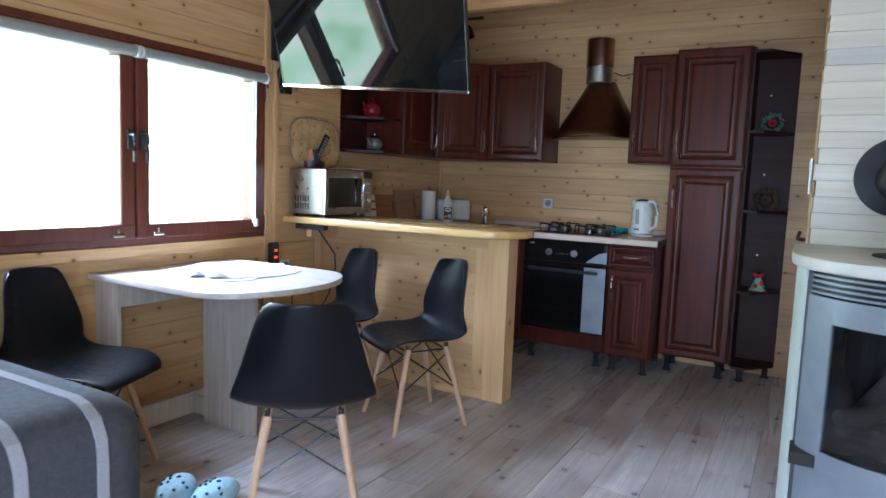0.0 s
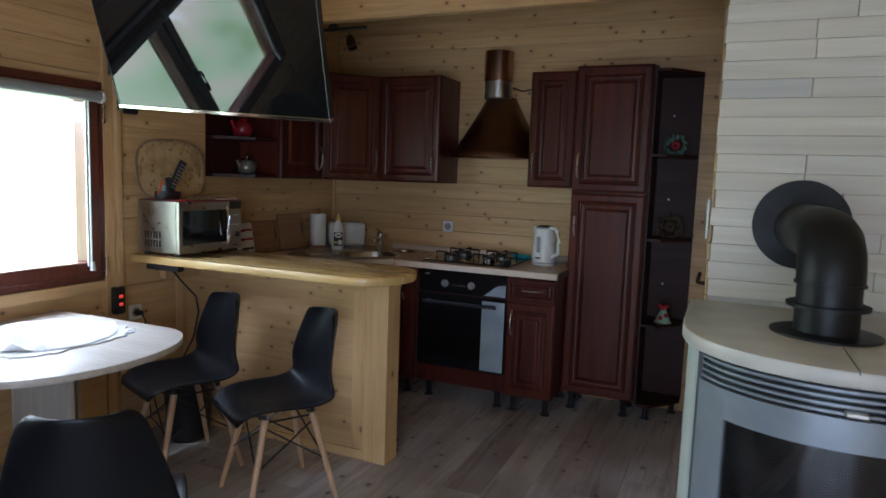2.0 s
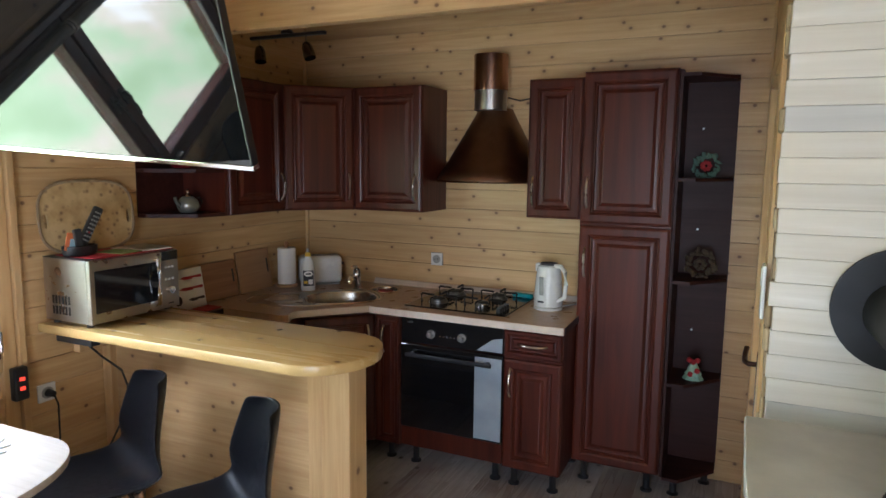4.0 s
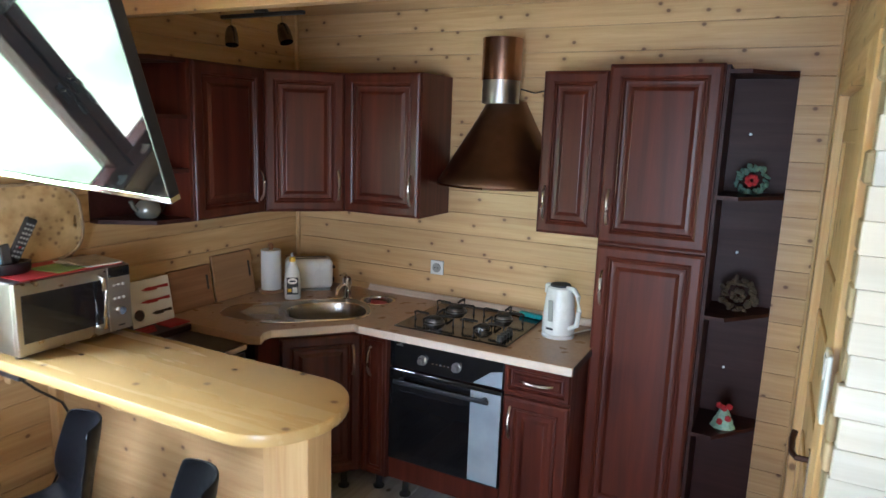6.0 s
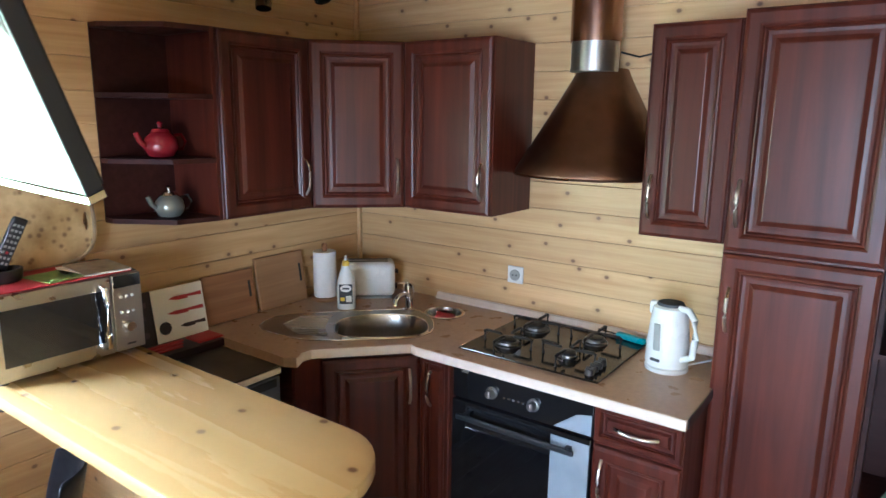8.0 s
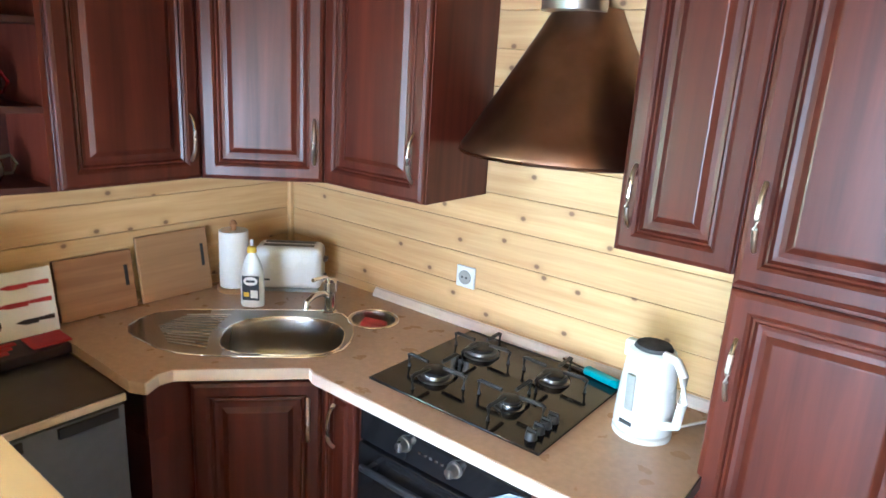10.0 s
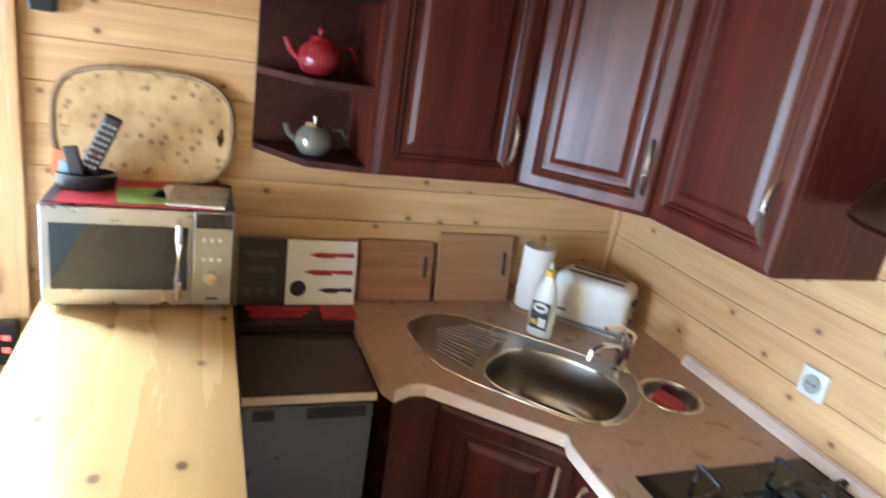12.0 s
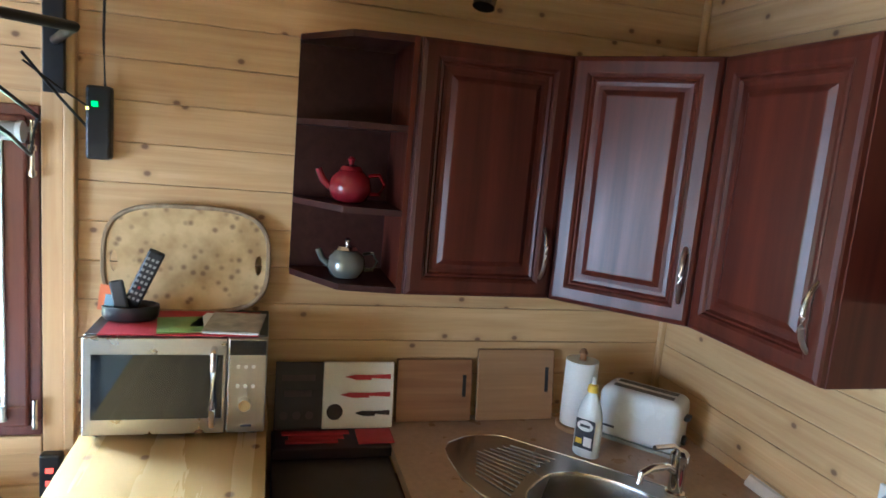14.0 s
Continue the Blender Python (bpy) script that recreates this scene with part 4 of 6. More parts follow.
part("cord", tube([(-0.61, 5.1, W1 + 0.008), (-0.56, 5.2, W1 + 0.006), (-0.52, 5.27, W1 + 0.006)], 0.004, 6), white_pl, kt)

# toaster
to = thing("toaster", (-2.2, 5.12, W1), "white two-slot toaster on the worktop", "toaster")
m = Matrix.Translation((-2.2, 5.11, W1)) @ pose(0, 0, 0, 0, 0, 42)
part("body", turned(box(-0.135, 0.135, -0.075, 0.075, 0.012, 0.185, 0.03, seg=4), m), white_pl, to, "", True)
bm = box(-0.10, 0.10, -0.04, -0.012, 0.178, 0.1865, 0.001)
box(-0.10, 0.10, 0.012, 0.04, 0.178, 0.1865, 0.001, bm)
part("slots", turned(bm, m), black_pl, to, "black toast slots")
bm = turned(box(0.134, 0.152, -0.02, 0.02, 0.12, 0.135, 0.003), m)
part("lever", bm, black_pl, to)
part("dial", turned(rod((0.134, 0, 0.05), (0.146, 0, 0.05), 0.016), m), black_pl, to)
part("base_foot", turned(box(-0.12, 0.12, -0.065, 0.065, 0, 0.0125, 0.003), m), grey_pl, to)
part("label_bar", turned(box(-0.11, -0.07, -0.0765, -0.0745, 0.05, 0.057), m), dark_grey, to)

# kitchen roll
kr = thing("kitchen_roll", (-2.33, 4.95, W1), "white kitchen paper roll on a wooden stand", "kitchen roll")
part("stand_base", lathe([(0.068, 0), (0.068, 0.014), (0.064, 0.018)], (-2.325, 4.93, W1), 28), board_wood2, kr, "", True)
part("paper", lathe([(0.02, 0.019), (0.056, 0.019), (0.0565, 0.13), (0.056, 0.245), (0.02, 0.245)], (-2.325, 4.93, W1), 32), paper, kr, "", True)
part("pin", lathe([(0.012, 0.2), (0.012, 0.262), (0.016, 0.27), (0.008, 0.285)], (-2.325, 4.93, W1), 16), board_wood, kr, "", True)

# washing-up liquid
bo = thing("dish_soap_bottle", (-2.12, 4.86, W1), "white washing-up liquid bottle with yellow cap", "bottle")
bx, by = -2.115, 4.865
m = Matrix.Translation((bx, by, W1 + 0.004)) @ pose(0, 0, 0, 0, 0, 40) @ Matrix.Diagonal((1, 0.62, 1, 1))
part("bottle", turned(lathe([(0.040, 0), (0.044, 0.006), (0.044, 0.10), (0.040, 0.14), (0.028, 0.18), (0.014, 0.205), (0.013, 0.212)], (0, 0, 0), 28), m), white_pl, bo, "", True)
part("cap", turned(lathe([(0.018, 0.21), (0.016, 0.23), (0.009, 0.235)], (0, 0, 0), 20), Matrix.Translation((bx, by, W1 + 0.004))), yellow_pl, bo, "", True)
part("nozzle", turned(lathe([(0.007, 0.235), (0.006, 0.255), (0.003, 0.258)], (0, 0, 0), 14), Matrix.Translation((bx, by, W1 + 0.004))), white_pl, bo, "", True)
lab = Matrix.Translation((bx, by, W1 + 0.004)) @ pose(0, 0, 0, 0, 0, 40)
part("label", turned(box(-0.031, 0.031, -0.0295, -0.0275, 0.03, 0.125, 0.0005, seg=1), lab), dark_grey, bo, "dark green and white label")
part("label_oval", turned(slab(arc(0, 0, 0.026, 0.017, 0, 360, 24)[:-1], 0, 0.0015), lab @ Matrix.Translation((0, -0.0295, 0.105)) @ pose(0, 0, 0, 90)), paper, bo)
bm = box(-0.026, -0.006, -0.031, -0.0296, 0.045, 0.062)
part("label_patch", turned(bm, lab), yellow_pl, bo)
part("label_patch", turned(box(0.0, 0.026, -0.031, -0.0296, 0.04, 0.07), lab), paper, bo)
part("label_bar", turned(box(-0.016, 0.016, -0.0325, -0.0312, 0.101, 0.109), lab), dark_grey, bo)

# chopping boards leaning on the west wall
for y0, y1, h, mt, lb in ((4.30, 4.565, 0.215, board_wood, "brown chopping board leaning on the wall"), (4.585, 4.87, 0.25, board_wood2, "light brown chopping board leaning on the wall")):
    t = thing("chopping_board", (WX + 0.03, y0, W1), lb, "chopping board", "leaning boards")
    m = Matrix.Translation((WX + 0.05, (y0 + y1) / 2, W1)) @ pose(0, 0, 0, 0, -9, 0)
    w = (y1 - y0) / 2
    bm = box(-0.009, 0.009, -w, w, 0.002, h, 0.004)
    part("board", turned(bm, m), mt, t)
    part("grip_slot", turned(box(0.0085, 0.0105, w - 0.035, w - 0.022, h * 0.4, h * 0.75, 0.0008), m), black_pl, t)

# ---------- dishwasher and boxes on it ----------
dw = thing("slim_dishwasher", (-2.1, 4.08, 0), "slim grey appliance with a dark brown top", "dishwasher")
part("body", box(WX + 0.01, -1.90, 3.905, 4.255, 0.02, 0.845, 0.003), stove_dark, dw)
part("top", box(WX + 0.01, -1.875, 3.90, 4.258, 0.847, 0.872, 0.004), dw_top, dw)
part("top_edge", box(-1.8745, -1.866, 3.902, 4.256, 0.846, 0.868, 0.002), wt_edge, dw, "beige front edging")
fd = part("front_door", box(-1.90, -1.868, 3.91, 4.25, 0.10, 0.838, 0.004), dw_front, dw)
part("handle_recess", box(-1.869, -1.862, 3.93, 3.985, 0.80, 0.832, 0.002), black_pl, fd, "black handle recess")
part("handle_recess", box(-1.869, -1.862, 4.07, 4.23, 0.80, 0.832, 0.002), black_pl, fd, "black handle recess")
part("plinth", box(-1.94, -1.92, 3.91, 4.25, 0.0, 0.1), black_pl, dw)

plum = plain("plum_print", (0.085, 0.04, 0.055), 0.5, vary=0.3)
kb = thing("knife_set_box", (WX + 0.06, 4.09, 0.872), "white and purple knife set box standing open", "box")
m = Matrix.Translation((WX + 0.075, 0, 0.905)) @ pose(0, 0, 0, 0, -10, 0)
part("lid_card", turned(box(-0.006, 0.006, 3.905, 4.055, 0.0, 0.215, 0.001, seg=1), m), purple, kb, "dark purple card")
part("white_card", turned(box(-0.006, 0.008, 4.056, 4.285, 0.0, 0.215, 0.001, seg=1), m), paper, kb, "white printed card")
for i, (z, l) in enumerate(((0.168, 0.15), (0.11, 0.165), (0.05, 0.115))):
    bm = slab([(4.275 - l, 0), (4.275 - l * 0.75, -0.010), (4.275 - l * 0.42, -0.010), (4.275 - l * 0.42, -0.004), (4.275, -0.008), (4.275, 0.008), (4.275 - l * 0.42, 0.006), (4.275 - l * 0.8, 0.007)], 0.0085, 0.0105)
    part("printed_knife", turned(turned(bm, Matrix(((0, 0, 1, 0), (1, 0, 0, 0), (0, 1, 0, z), (0, 0, 0, 1)))), m), red_pl if i < 2 else purple, kb, "dark red knife picture")
bm = slab(arc(4.095, 0.055, 0.026, 0.026, 0, 360, 24)[:-1], 0.0085, 0.0105)
part("printed_disc", turned(turned(bm, Matrix(((0, 0, 1, 0), (1, 0, 0, 0), (0, 1, 0, 0), (0, 0, 0, 1)))), m), purple, kb)
for i in range(3):
    bm = slab(arc(3.935 + i * 0.04, 0.045, 0.013, 0.013, 0, 360, 16)[:-1], 0.0065, 0.008)
    part("printed_dot", turned(turned(bm, Matrix(((0, 0, 1, 0), (1, 0, 0, 0), (0, 1, 0, 0), (0, 0, 0, 1)))), m), plum, kb)
part("printed_bar", turned(box(0.0062, 0.0075, 3.925, 4.03, 0.155, 0.175), m), plum, kb)
part("printed_bar", turned(box(0.0062, 0.0075, 3.935, 4.02, 0.105, 0.125), m), plum, kb)
part("tray_box", box(WX + 0.07, -2.225, 3.905, 4.288, 0.8735, 0.905, 0.003), purple, kb, "dark purple tray with knives")
for i, (y0, y1, x) in enumerate(((3.93, 4.14, -2.33), (3.95, 4.12, -2.30), (3.94, 4.1, -2.27))):
    part("knife", box(x - 0.01, x + 0.01, y0, y1, 0.9055, 0.912, 0.002), red_pl, kb, "red knife")
part("red_cloth", box(-2.345, -2.245, 4.16, 4.275, 0.9055, 0.914, 0.004), red_pl, kb)

# ---------- bar ----------
BZ0, BZ1 = 0.950, 0.992
bar = thing("breakfast_bar", (-1.7, 3.7, 0), "varnished pine breakfast bar with rounded end", "bar counter")
poly = [(WX + 0.003, 3.885), (WX + 0.003, 3.395)] + [(-1.16, 3.405)] + arc(-1.14, 3.645, 0.215, 0.24, -90, 90, 18) + [(-1.2, 3.885)]
part("bar_top", slab(poly, BZ0, BZ1, 0.008), bar_wood, bar, "", True)
part("post", box(-1.205, -1.07, 3.70, 3.83, 0, BZ0 - 0.001, 0.005), pine_z, bar)
part("wall_post", box(WX + 0.003, WX + 0.06, 3.69, 3.83, 0, BZ0 - 0.001, 0.004), pine_z, bar)
part("front_panel", box(WX + 0.06, -1.206, 3.722, 3.742, 0.012, BZ0 - 0.002), pine_x, bar)
part("base_rail", box(WX + 0.061, -1.206, 3.706, 3.722, 0.0, 0.05, 0.003), pine_x, bar)
part("top_rail", box(WX + 0.061, -1.206, 3.70, 3.722, 0.87, BZ0 - 0.003, 0.003), pine_x, bar)
part("stile", box(-1.275, -1.206, 3.712, 3.722, 0.051, 0.869, 0.003), pine_z, bar)
part("bracket", box(-2.30, -2.26, 3.45, 3.70, 0.87, BZ0 - 0.003, 0.003), pine_z, bar)
pw = thing("power_strip", (-2.3, 3.5, 0.9), "black power strip fixed under the bar top", "power strip")
part("strip", box(-2.36, -2.14, 3.415, 3.46, 0.918, 0.949, 0.005), black_pl, pw)
part("cable", tube([(-2.2, 3.44, 0.92), (-2.19, 3.5, 0.85), (-2.2, 3.6, 0.76), (-2.24, 3.66, 0.66), (-2.3, 3.68, 0.5), (-2.36, 3.6, 0.3)], 0.005, 6), black_pl, pw)

# microwave
mw = thing("microwave_oven", (-2.27, 3.64, BZ1), "stainless steel microwave oven on the bar", "microwave")
X0, X1, Y0, Y1, Z0, Z1 = -2.415, -2.128, 3.416, 3.876, BZ1 + 0.018, 1.278
part("body", box(X0, X1 - 0.022, Y0, Y1, Z0, Z1, 0.004), steel, mw, "brushed steel casing")
part("top_panel", box(X0, X1 - 0.022, Y0 + 0.002, Y1 - 0.002, Z1 + 0.0005, Z1 + 0.003), stove_dark, mw)
md = part("door", box(X1 - 0.021, X1, Y0, Y0 + 0.355, Z0, Z1, 0.004), steel, mw)
part("door_window", box(X1, X1 + 0.002, Y0 + 0.022, Y0 + 0.345, Z0 + 0.045, Z1 - 0.045, 0.0), black_gloss, md)
hy = Y0 + 0.322
part("handle", tube([(X1 - 0.002, hy, Z0 + 0.028), (X1 + 0.026, hy, Z0 + 0.034), (X1 + 0.03, hy, Z0 + 0.08), (X1 + 0.03, hy, Z1 - 0.08), (X1 + 0.026, hy, Z1 - 0.034), (X1 - 0.002, hy, Z1 - 0.028)], 0.009, 8), chrome, md, "chrome bar handle", True)
cp = part("control_panel", box(X1 - 0.021, X1, Y0 + 0.358, Y1, Z0, Z1, 0.004), steel, mw)
part("display", box(X1, X1 + 0.002, Y0 + 0.362, Y1 - 0.004, Z1 - 0.045, Z1 - 0.004), black_gloss, cp)
part("dial", rod((X1, Y0 + 0.405, Z0 + 0.085), (X1 + 0.02, Y0 + 0.405, Z0 + 0.085), 0.018, 0.016, 24), chrome, cp, "", True)
for r in range(2):
    for c in range(3):
        part("button", rod((X1, Y0 + 0.385 + 0.02 * c, Z0 + 0.135 + 0.055 * r), (X1 + 0.004, Y0 + 0.385 + 0.02 * c, Z0 + 0.135 + 0.055 * r), 0.005), white_pl, cp)
part("label_bar", box(X1, X1 + 0.0015, Y0 + 0.395, Y0 + 0.425, Z0 + 0.018, Z0 + 0.024), dark_grey, cp)
for i in range(6):
    for j in range(2):
        part("vent_slot", box(X0 + 0.05 + 0.02 * i, X0 + 0.06 + 0.02 * i, Y0 - 0.0015, Y0 + 0.0005, Z0 + 0.03 + 0.045 * j, Z0 + 0.065 + 0.045 * j), black_pl, mw)
for fx in (X0 + 0.03, X1 - 0.05):
    for fy in (Y0 + 0.03, Y1 - 0.03):
        part("foot", rod((fx, fy, BZ1 + 0.0005), (fx, fy, Z0), 0.014), black_pl, mw)
MZ = Z1 + 0.003
nk = thing("red_napkin", (-2.25, 3.55, MZ), "dark red cloth on the microwave", "cloth")
part("cloth", box(-2.38, -2.135, 3.45, 3.85, MZ + 0.0005, MZ + 0.004, 0.001, seg=1), red_pl, nk)
for nm, y0, y1, x0, x1, mt, rot, lb in (("leaflet", 3.58, 3.70, -2.30, -2.15, leaf_green, 8, "green paper leaflet on the microwave"), ("leaflet", 3.68, 3.78, -2.34, -2.20, paper, -14, "white folded leaflet on the microwave"), ("magazine", 3.71, 3.86, -2.34, -2.14, plain("printed_pages", (0.42, 0.38, 0.32), 0.4, vary=0.5, scale=25), -5, "glossy printed magazine on the microwave")):
    t = thing(nm, ((x0 + x1) / 2, (y0 + y1) / 2, MZ), lb, nm)
    z = MZ + 0.0045 + (0.004 if nm == "magazine" else 0.0)
    c = Matrix.Translation(((x0 + x1) / 2, (y0 + y1) / 2, 0)) @ pose(0, 0, 0, 0, 0, rot) @ Matrix.Translation((-(x0 + x1) / 2, -(y0 + y1) / 2, 0))
    part("sheet", turned(box(x0, x1, y0, y1, z, z + 0.0035), c), mt, t)
    if nm == "magazine":
        part("pages", turned(box(x0 + 0.003, x1 - 0.002, y0 + 0.002, y1 - 0.003, MZ + 0.0043, z - 0.0005), c), paper, t)
# remote holder
rh = thing("remote_holder", (-2.30, 3.50, MZ), "black remote control holder", "holder")
bm = lathe([(0.058, 0), (0.064, 0.01), (0.066, 0.04), (0.06, 0.042), (0.054, 0.012)], (0, 0, 0), 24)
part("tub", turned(bm, Matrix.Translation((-2.29, 3.50, MZ + 0.0045)) @ Matrix.Diagonal((0.8, 1.15, 1, 1))), black_pl, rh, "", True)
rc = thing("remote_control", (-2.29, 3.53, MZ), "black remote control standing in the holder", "remote control")
m = Matrix.Translation((-2.285, 3.49, MZ + 0.02)) @ pose(0, 0, 0, -24, 10, 0)
rcb = part("body", turned(box(-0.010, 0.010, -0.022, 0.022, 0, 0.205, 0.006), m), black_pl, rc)
for i in range(8):
    for j in range(3):
        part("button", turned(box(0.0095, 0.012, -0.016 + j * 0.012, -0.009 + j * 0.012, 0.05 + i * 0.018, 0.058 + i * 0.018), m), red_pl if (i == 2 and j == 1) else grey_pl, rc)
rc2 = thing("remote_control", (-2.28, 3.48, MZ), "small dark grey remote in the holder", "remote control")
part("body", turned(box(-0.008, 0.008, -0.018, 0.018, 0, 0.10, 0.005), Matrix.Translation((-2.27, 3.485, MZ + 0.02)) @ pose(0, 0, 0, 10, 6, 0)), stove_dark, rc2)
tg = thing("paper_tag", (-2.3, 3.44, MZ), "orange and blue card tag in the holder", "card")
m = Matrix.Translation((-2.275, 3.44, MZ + 0.03)) @ pose(0, 0, 0, -8, 8, 0)
part("card", turned(box(-0.001, 0.001, -0.022, 0.016, 0, 0.075), m), orange, tg)
part("blue_card", turned(box(0.004, 0.006, -0.005, 0.026, 0, 0.05), m), blue_lab, tg)

# tray leaning on the wall
tr_ = thing("serving_tray", (WX + 0.03, 3.635, MZ), "oval spotted wooden serving tray leaning on the wall", "tray")
bm = bmesh.new()
N = 48
a0, b0 = 0.232, 0.158
out, inn = [], []
for k in range(N):
    a = k * math.tau / N
    ca, sa = math.cos(a), math.sin(a)
    e = 0.62
    out.append((a0 * math.copysign(abs(ca) ** e, ca), b0 * math.copysign(abs(sa) ** e, sa)))
plan = [(y, z) for y, z in out]
holes = [[(s * 0.203 + 0.010 * math.cos(q * math.tau / 12), 0.032 * math.sin(q * math.tau / 12) - 0.01) for q in range(12)] for s in (-1, 1)]
bm = plate_with_holes(plan, holes, -0.004, 0.004)
b3 = tube([(y, z, 0.004) for y, z in plan], 0.007, 6, closed=True)
mt_ = Matrix.Translation((WX + 0.040, 3.635, 1.437)) @ pose(0, 0, 0, 0, -4, 0) @ Matrix(((0, 0, 1, 0), (1, 0, 0, 0), (0, 1, 0, 0), (0, 0, 0, 1)))
part("tray_plate", turned(bm, mt_), tray_mat, tr_)
part("tray_rim", turned(b3, mt_), raw_edge, tr_, "", True)

# media box on the wall
mb = thing("power_adapter_strip", (WX + 0.02, 3.39, 1.72), "black power strip with green light on the wall", "power strip")
part("housing", box(WX + 0.001, WX + 0.045, 3.355, 3.42, 1.715, 1.92, 0.008), black_pl, mb)
part("green_light", box(WX + 0.045, WX + 0.048, 3.372, 3.388, 1.862, 1.876), led_g, mb)
part("yellow_light", box(WX + 0.045, WX + 0.048, 3.358, 3.364, 1.852, 1.860), led_y, mb)
for pts, r in (([(WX + 0.02, 3.40, 1.92), (WX + 0.02, 3.395, 2.05), (WX + 0.02, 3.40, 2.3), (WX + 0.02, 3.40, 2.6)], 0.004),
               ([(WX + 0.03, 3.36, 1.86), (WX + 0.06, 3.30, 1.90), (WX + 0.16, 3.24, 1.96)], 0.003),
               ([(WX + 0.03, 3.36, 1.80), (WX + 0.08, 3.30, 1.88), (WX + 0.17, 3.24, 1.98)], 0.004)):
    part("cable", tube(pts, r, 6), black_pl, mb)

# teapots on the open shelf
def teapot(at, mt, s, label, lidm, out):
    t = thing("teapot", at, label, "teapot")
    x, y, z = at
    part("pot", lathe([(0.035 * s, 0), (0.052 * s, 0.008 * s), (0.068 * s, 0.04 * s), (0.062 * s, 0.075 * s), (0.042 * s, 0.095 * s), (0.036 * s, 0.1 * s)], at, 28), mt, t, "", True)
    part("lid", lathe([(0.038 * s, 0.1 * s), (0.03 * s, 0.112 * s), (0.008 * s, 0.118 * s), (0.008 * s, 0.126 * s), (0.013 * s, 0.134 * s), (0.004 * s, 0.142 * s)], at, 24), lidm, t, "", True)
    c = Vector(at)
    d = Vector(out).normalized()
    part("spout", tube([c - d * 0.055 * s + Vector((0, 0, 0.04 * s)), c - d * 0.085 * s + Vector((0, 0, 0.065 * s)), c - d * 0.10 * s + Vector((0, 0, 0.1 * s))], 0.011 * s, 10), mt, t, "", True)
    part("handle", tube([c + d * 0.055 * s + Vector((0, 0, 0.085 * s)), c + d * 0.09 * s + Vector((0, 0, 0.09 * s)), c + d * 0.108 * s + Vector((0, 0, 0.06 * s)), c + d * 0.092 * s + Vector((0, 0, 0.03 * s)), c + d * 0.06 * s + Vector((0, 0, 0.028 * s))], 0.006 * s, 8), mt, t, "", True)


teapot((-2.30, 4.09, 1.6485), red_gl, 0.95, "red glazed ceramic teapot on the shelf", red_gl, (0, 1, 0))
teapot((-2.27, 4.09, 1.4265), plain("grey_glass_pot", (0.20, 0.21, 0.19), 0.12, 0.5), 0.85, "glass and chrome teapot on the shelf", chrome, (0, 1, 0))

# wreaths on the tall shelf
def wreath(at, mt, mt2, r, label):
    t = thing("wreath", at, label, "wreath")
    rr = random.Random(int(at[2] * 100))
    bm = bmesh.new()
    for k in range(46):
        a = k * math.tau / 46 + rr.uniform(-0.05, 0.05)
        q = r * rr.uniform(0.72, 1.1)
        p = Vector((at[0] + q * math.cos(a), at[1] + rr.uniform(-0.015, 0.012), at[2] + r + q * math.sin(a)))
        b2 = bmesh.new()
        bmesh.ops.create_icosphere(b2, subdivisions=1, radius=r * rr.uniform(0.16, 0.26))
        bmesh.ops.transform(b2, matrix=Matrix.Translation(p) @ pose(0, 0, 0, rr.uniform(0, 90), rr.uniform(0, 90), rr.uniform(0, 90)) @ Matrix.Diagonal((1.3, 0.5, 0.8, 1)), verts=b2.verts)
        merge(bm, b2)
    tagged(part("ring", bm, mt, t), kind="stuff")
    bm = bmesh.new()
    for k in range(7):
        b2 = bmesh.new()
        bmesh.ops.create_icosphere(b2, subdivisions=1, radius=r * 0.22)
        a = k * math.tau / 7
        bmesh.ops.translate(b2, verts=b2.verts, vec=(at[0] + r * 0.3 * math.cos(a), at[1] - 0.01, at[2] + r + r * 0.3 * math.sin(a)))
        merge(bm, b2)
    tagged(part("centre", bm, mt2, t), kind="stuff")


wreath((0.09, 5.17, 1.632), green_pl, red_pl, 0.058, "green wreath with red heart on the shelf")
wreath((0.09, 5.17, 1.127), rattan, rattan, 0.068, "dark twig wreath on the shelf")
orn = thing("christmas_ornament", (0.09, 5.15, 0.602), "mint and red tree ornament on the shelf", "ornament")
bm = bmesh.new()
for k, (w, z) in enumerate(((0.055, 0.03), (0.045, 0.055), (0.032, 0.08))):
    rod((0.09, 5.14, 0.602 + z - 0.03), (0.09, 5.14, 0.602 + z + 0.01), w, w * 0.35, 9, bm)
part("tree", bm, mint, orn)
bm = bmesh.new()
for dx, dz in ((-0.02, 0.105), (0.02, 0.105), (0, 0.095), (-0.012, 0.03), (0.02, 0.05)):
    b2 = bmesh.new()
    bmesh.ops.create_icosphere(b2, subdivisions=1, radius=0.016)
    bmesh.ops.translate(b2, verts=b2.verts, vec=(0.09 + dx, 5.105, 0.602 + dz))
    merge(bm, b2)
part("bow", bm, red_pl, orn, "red bow")

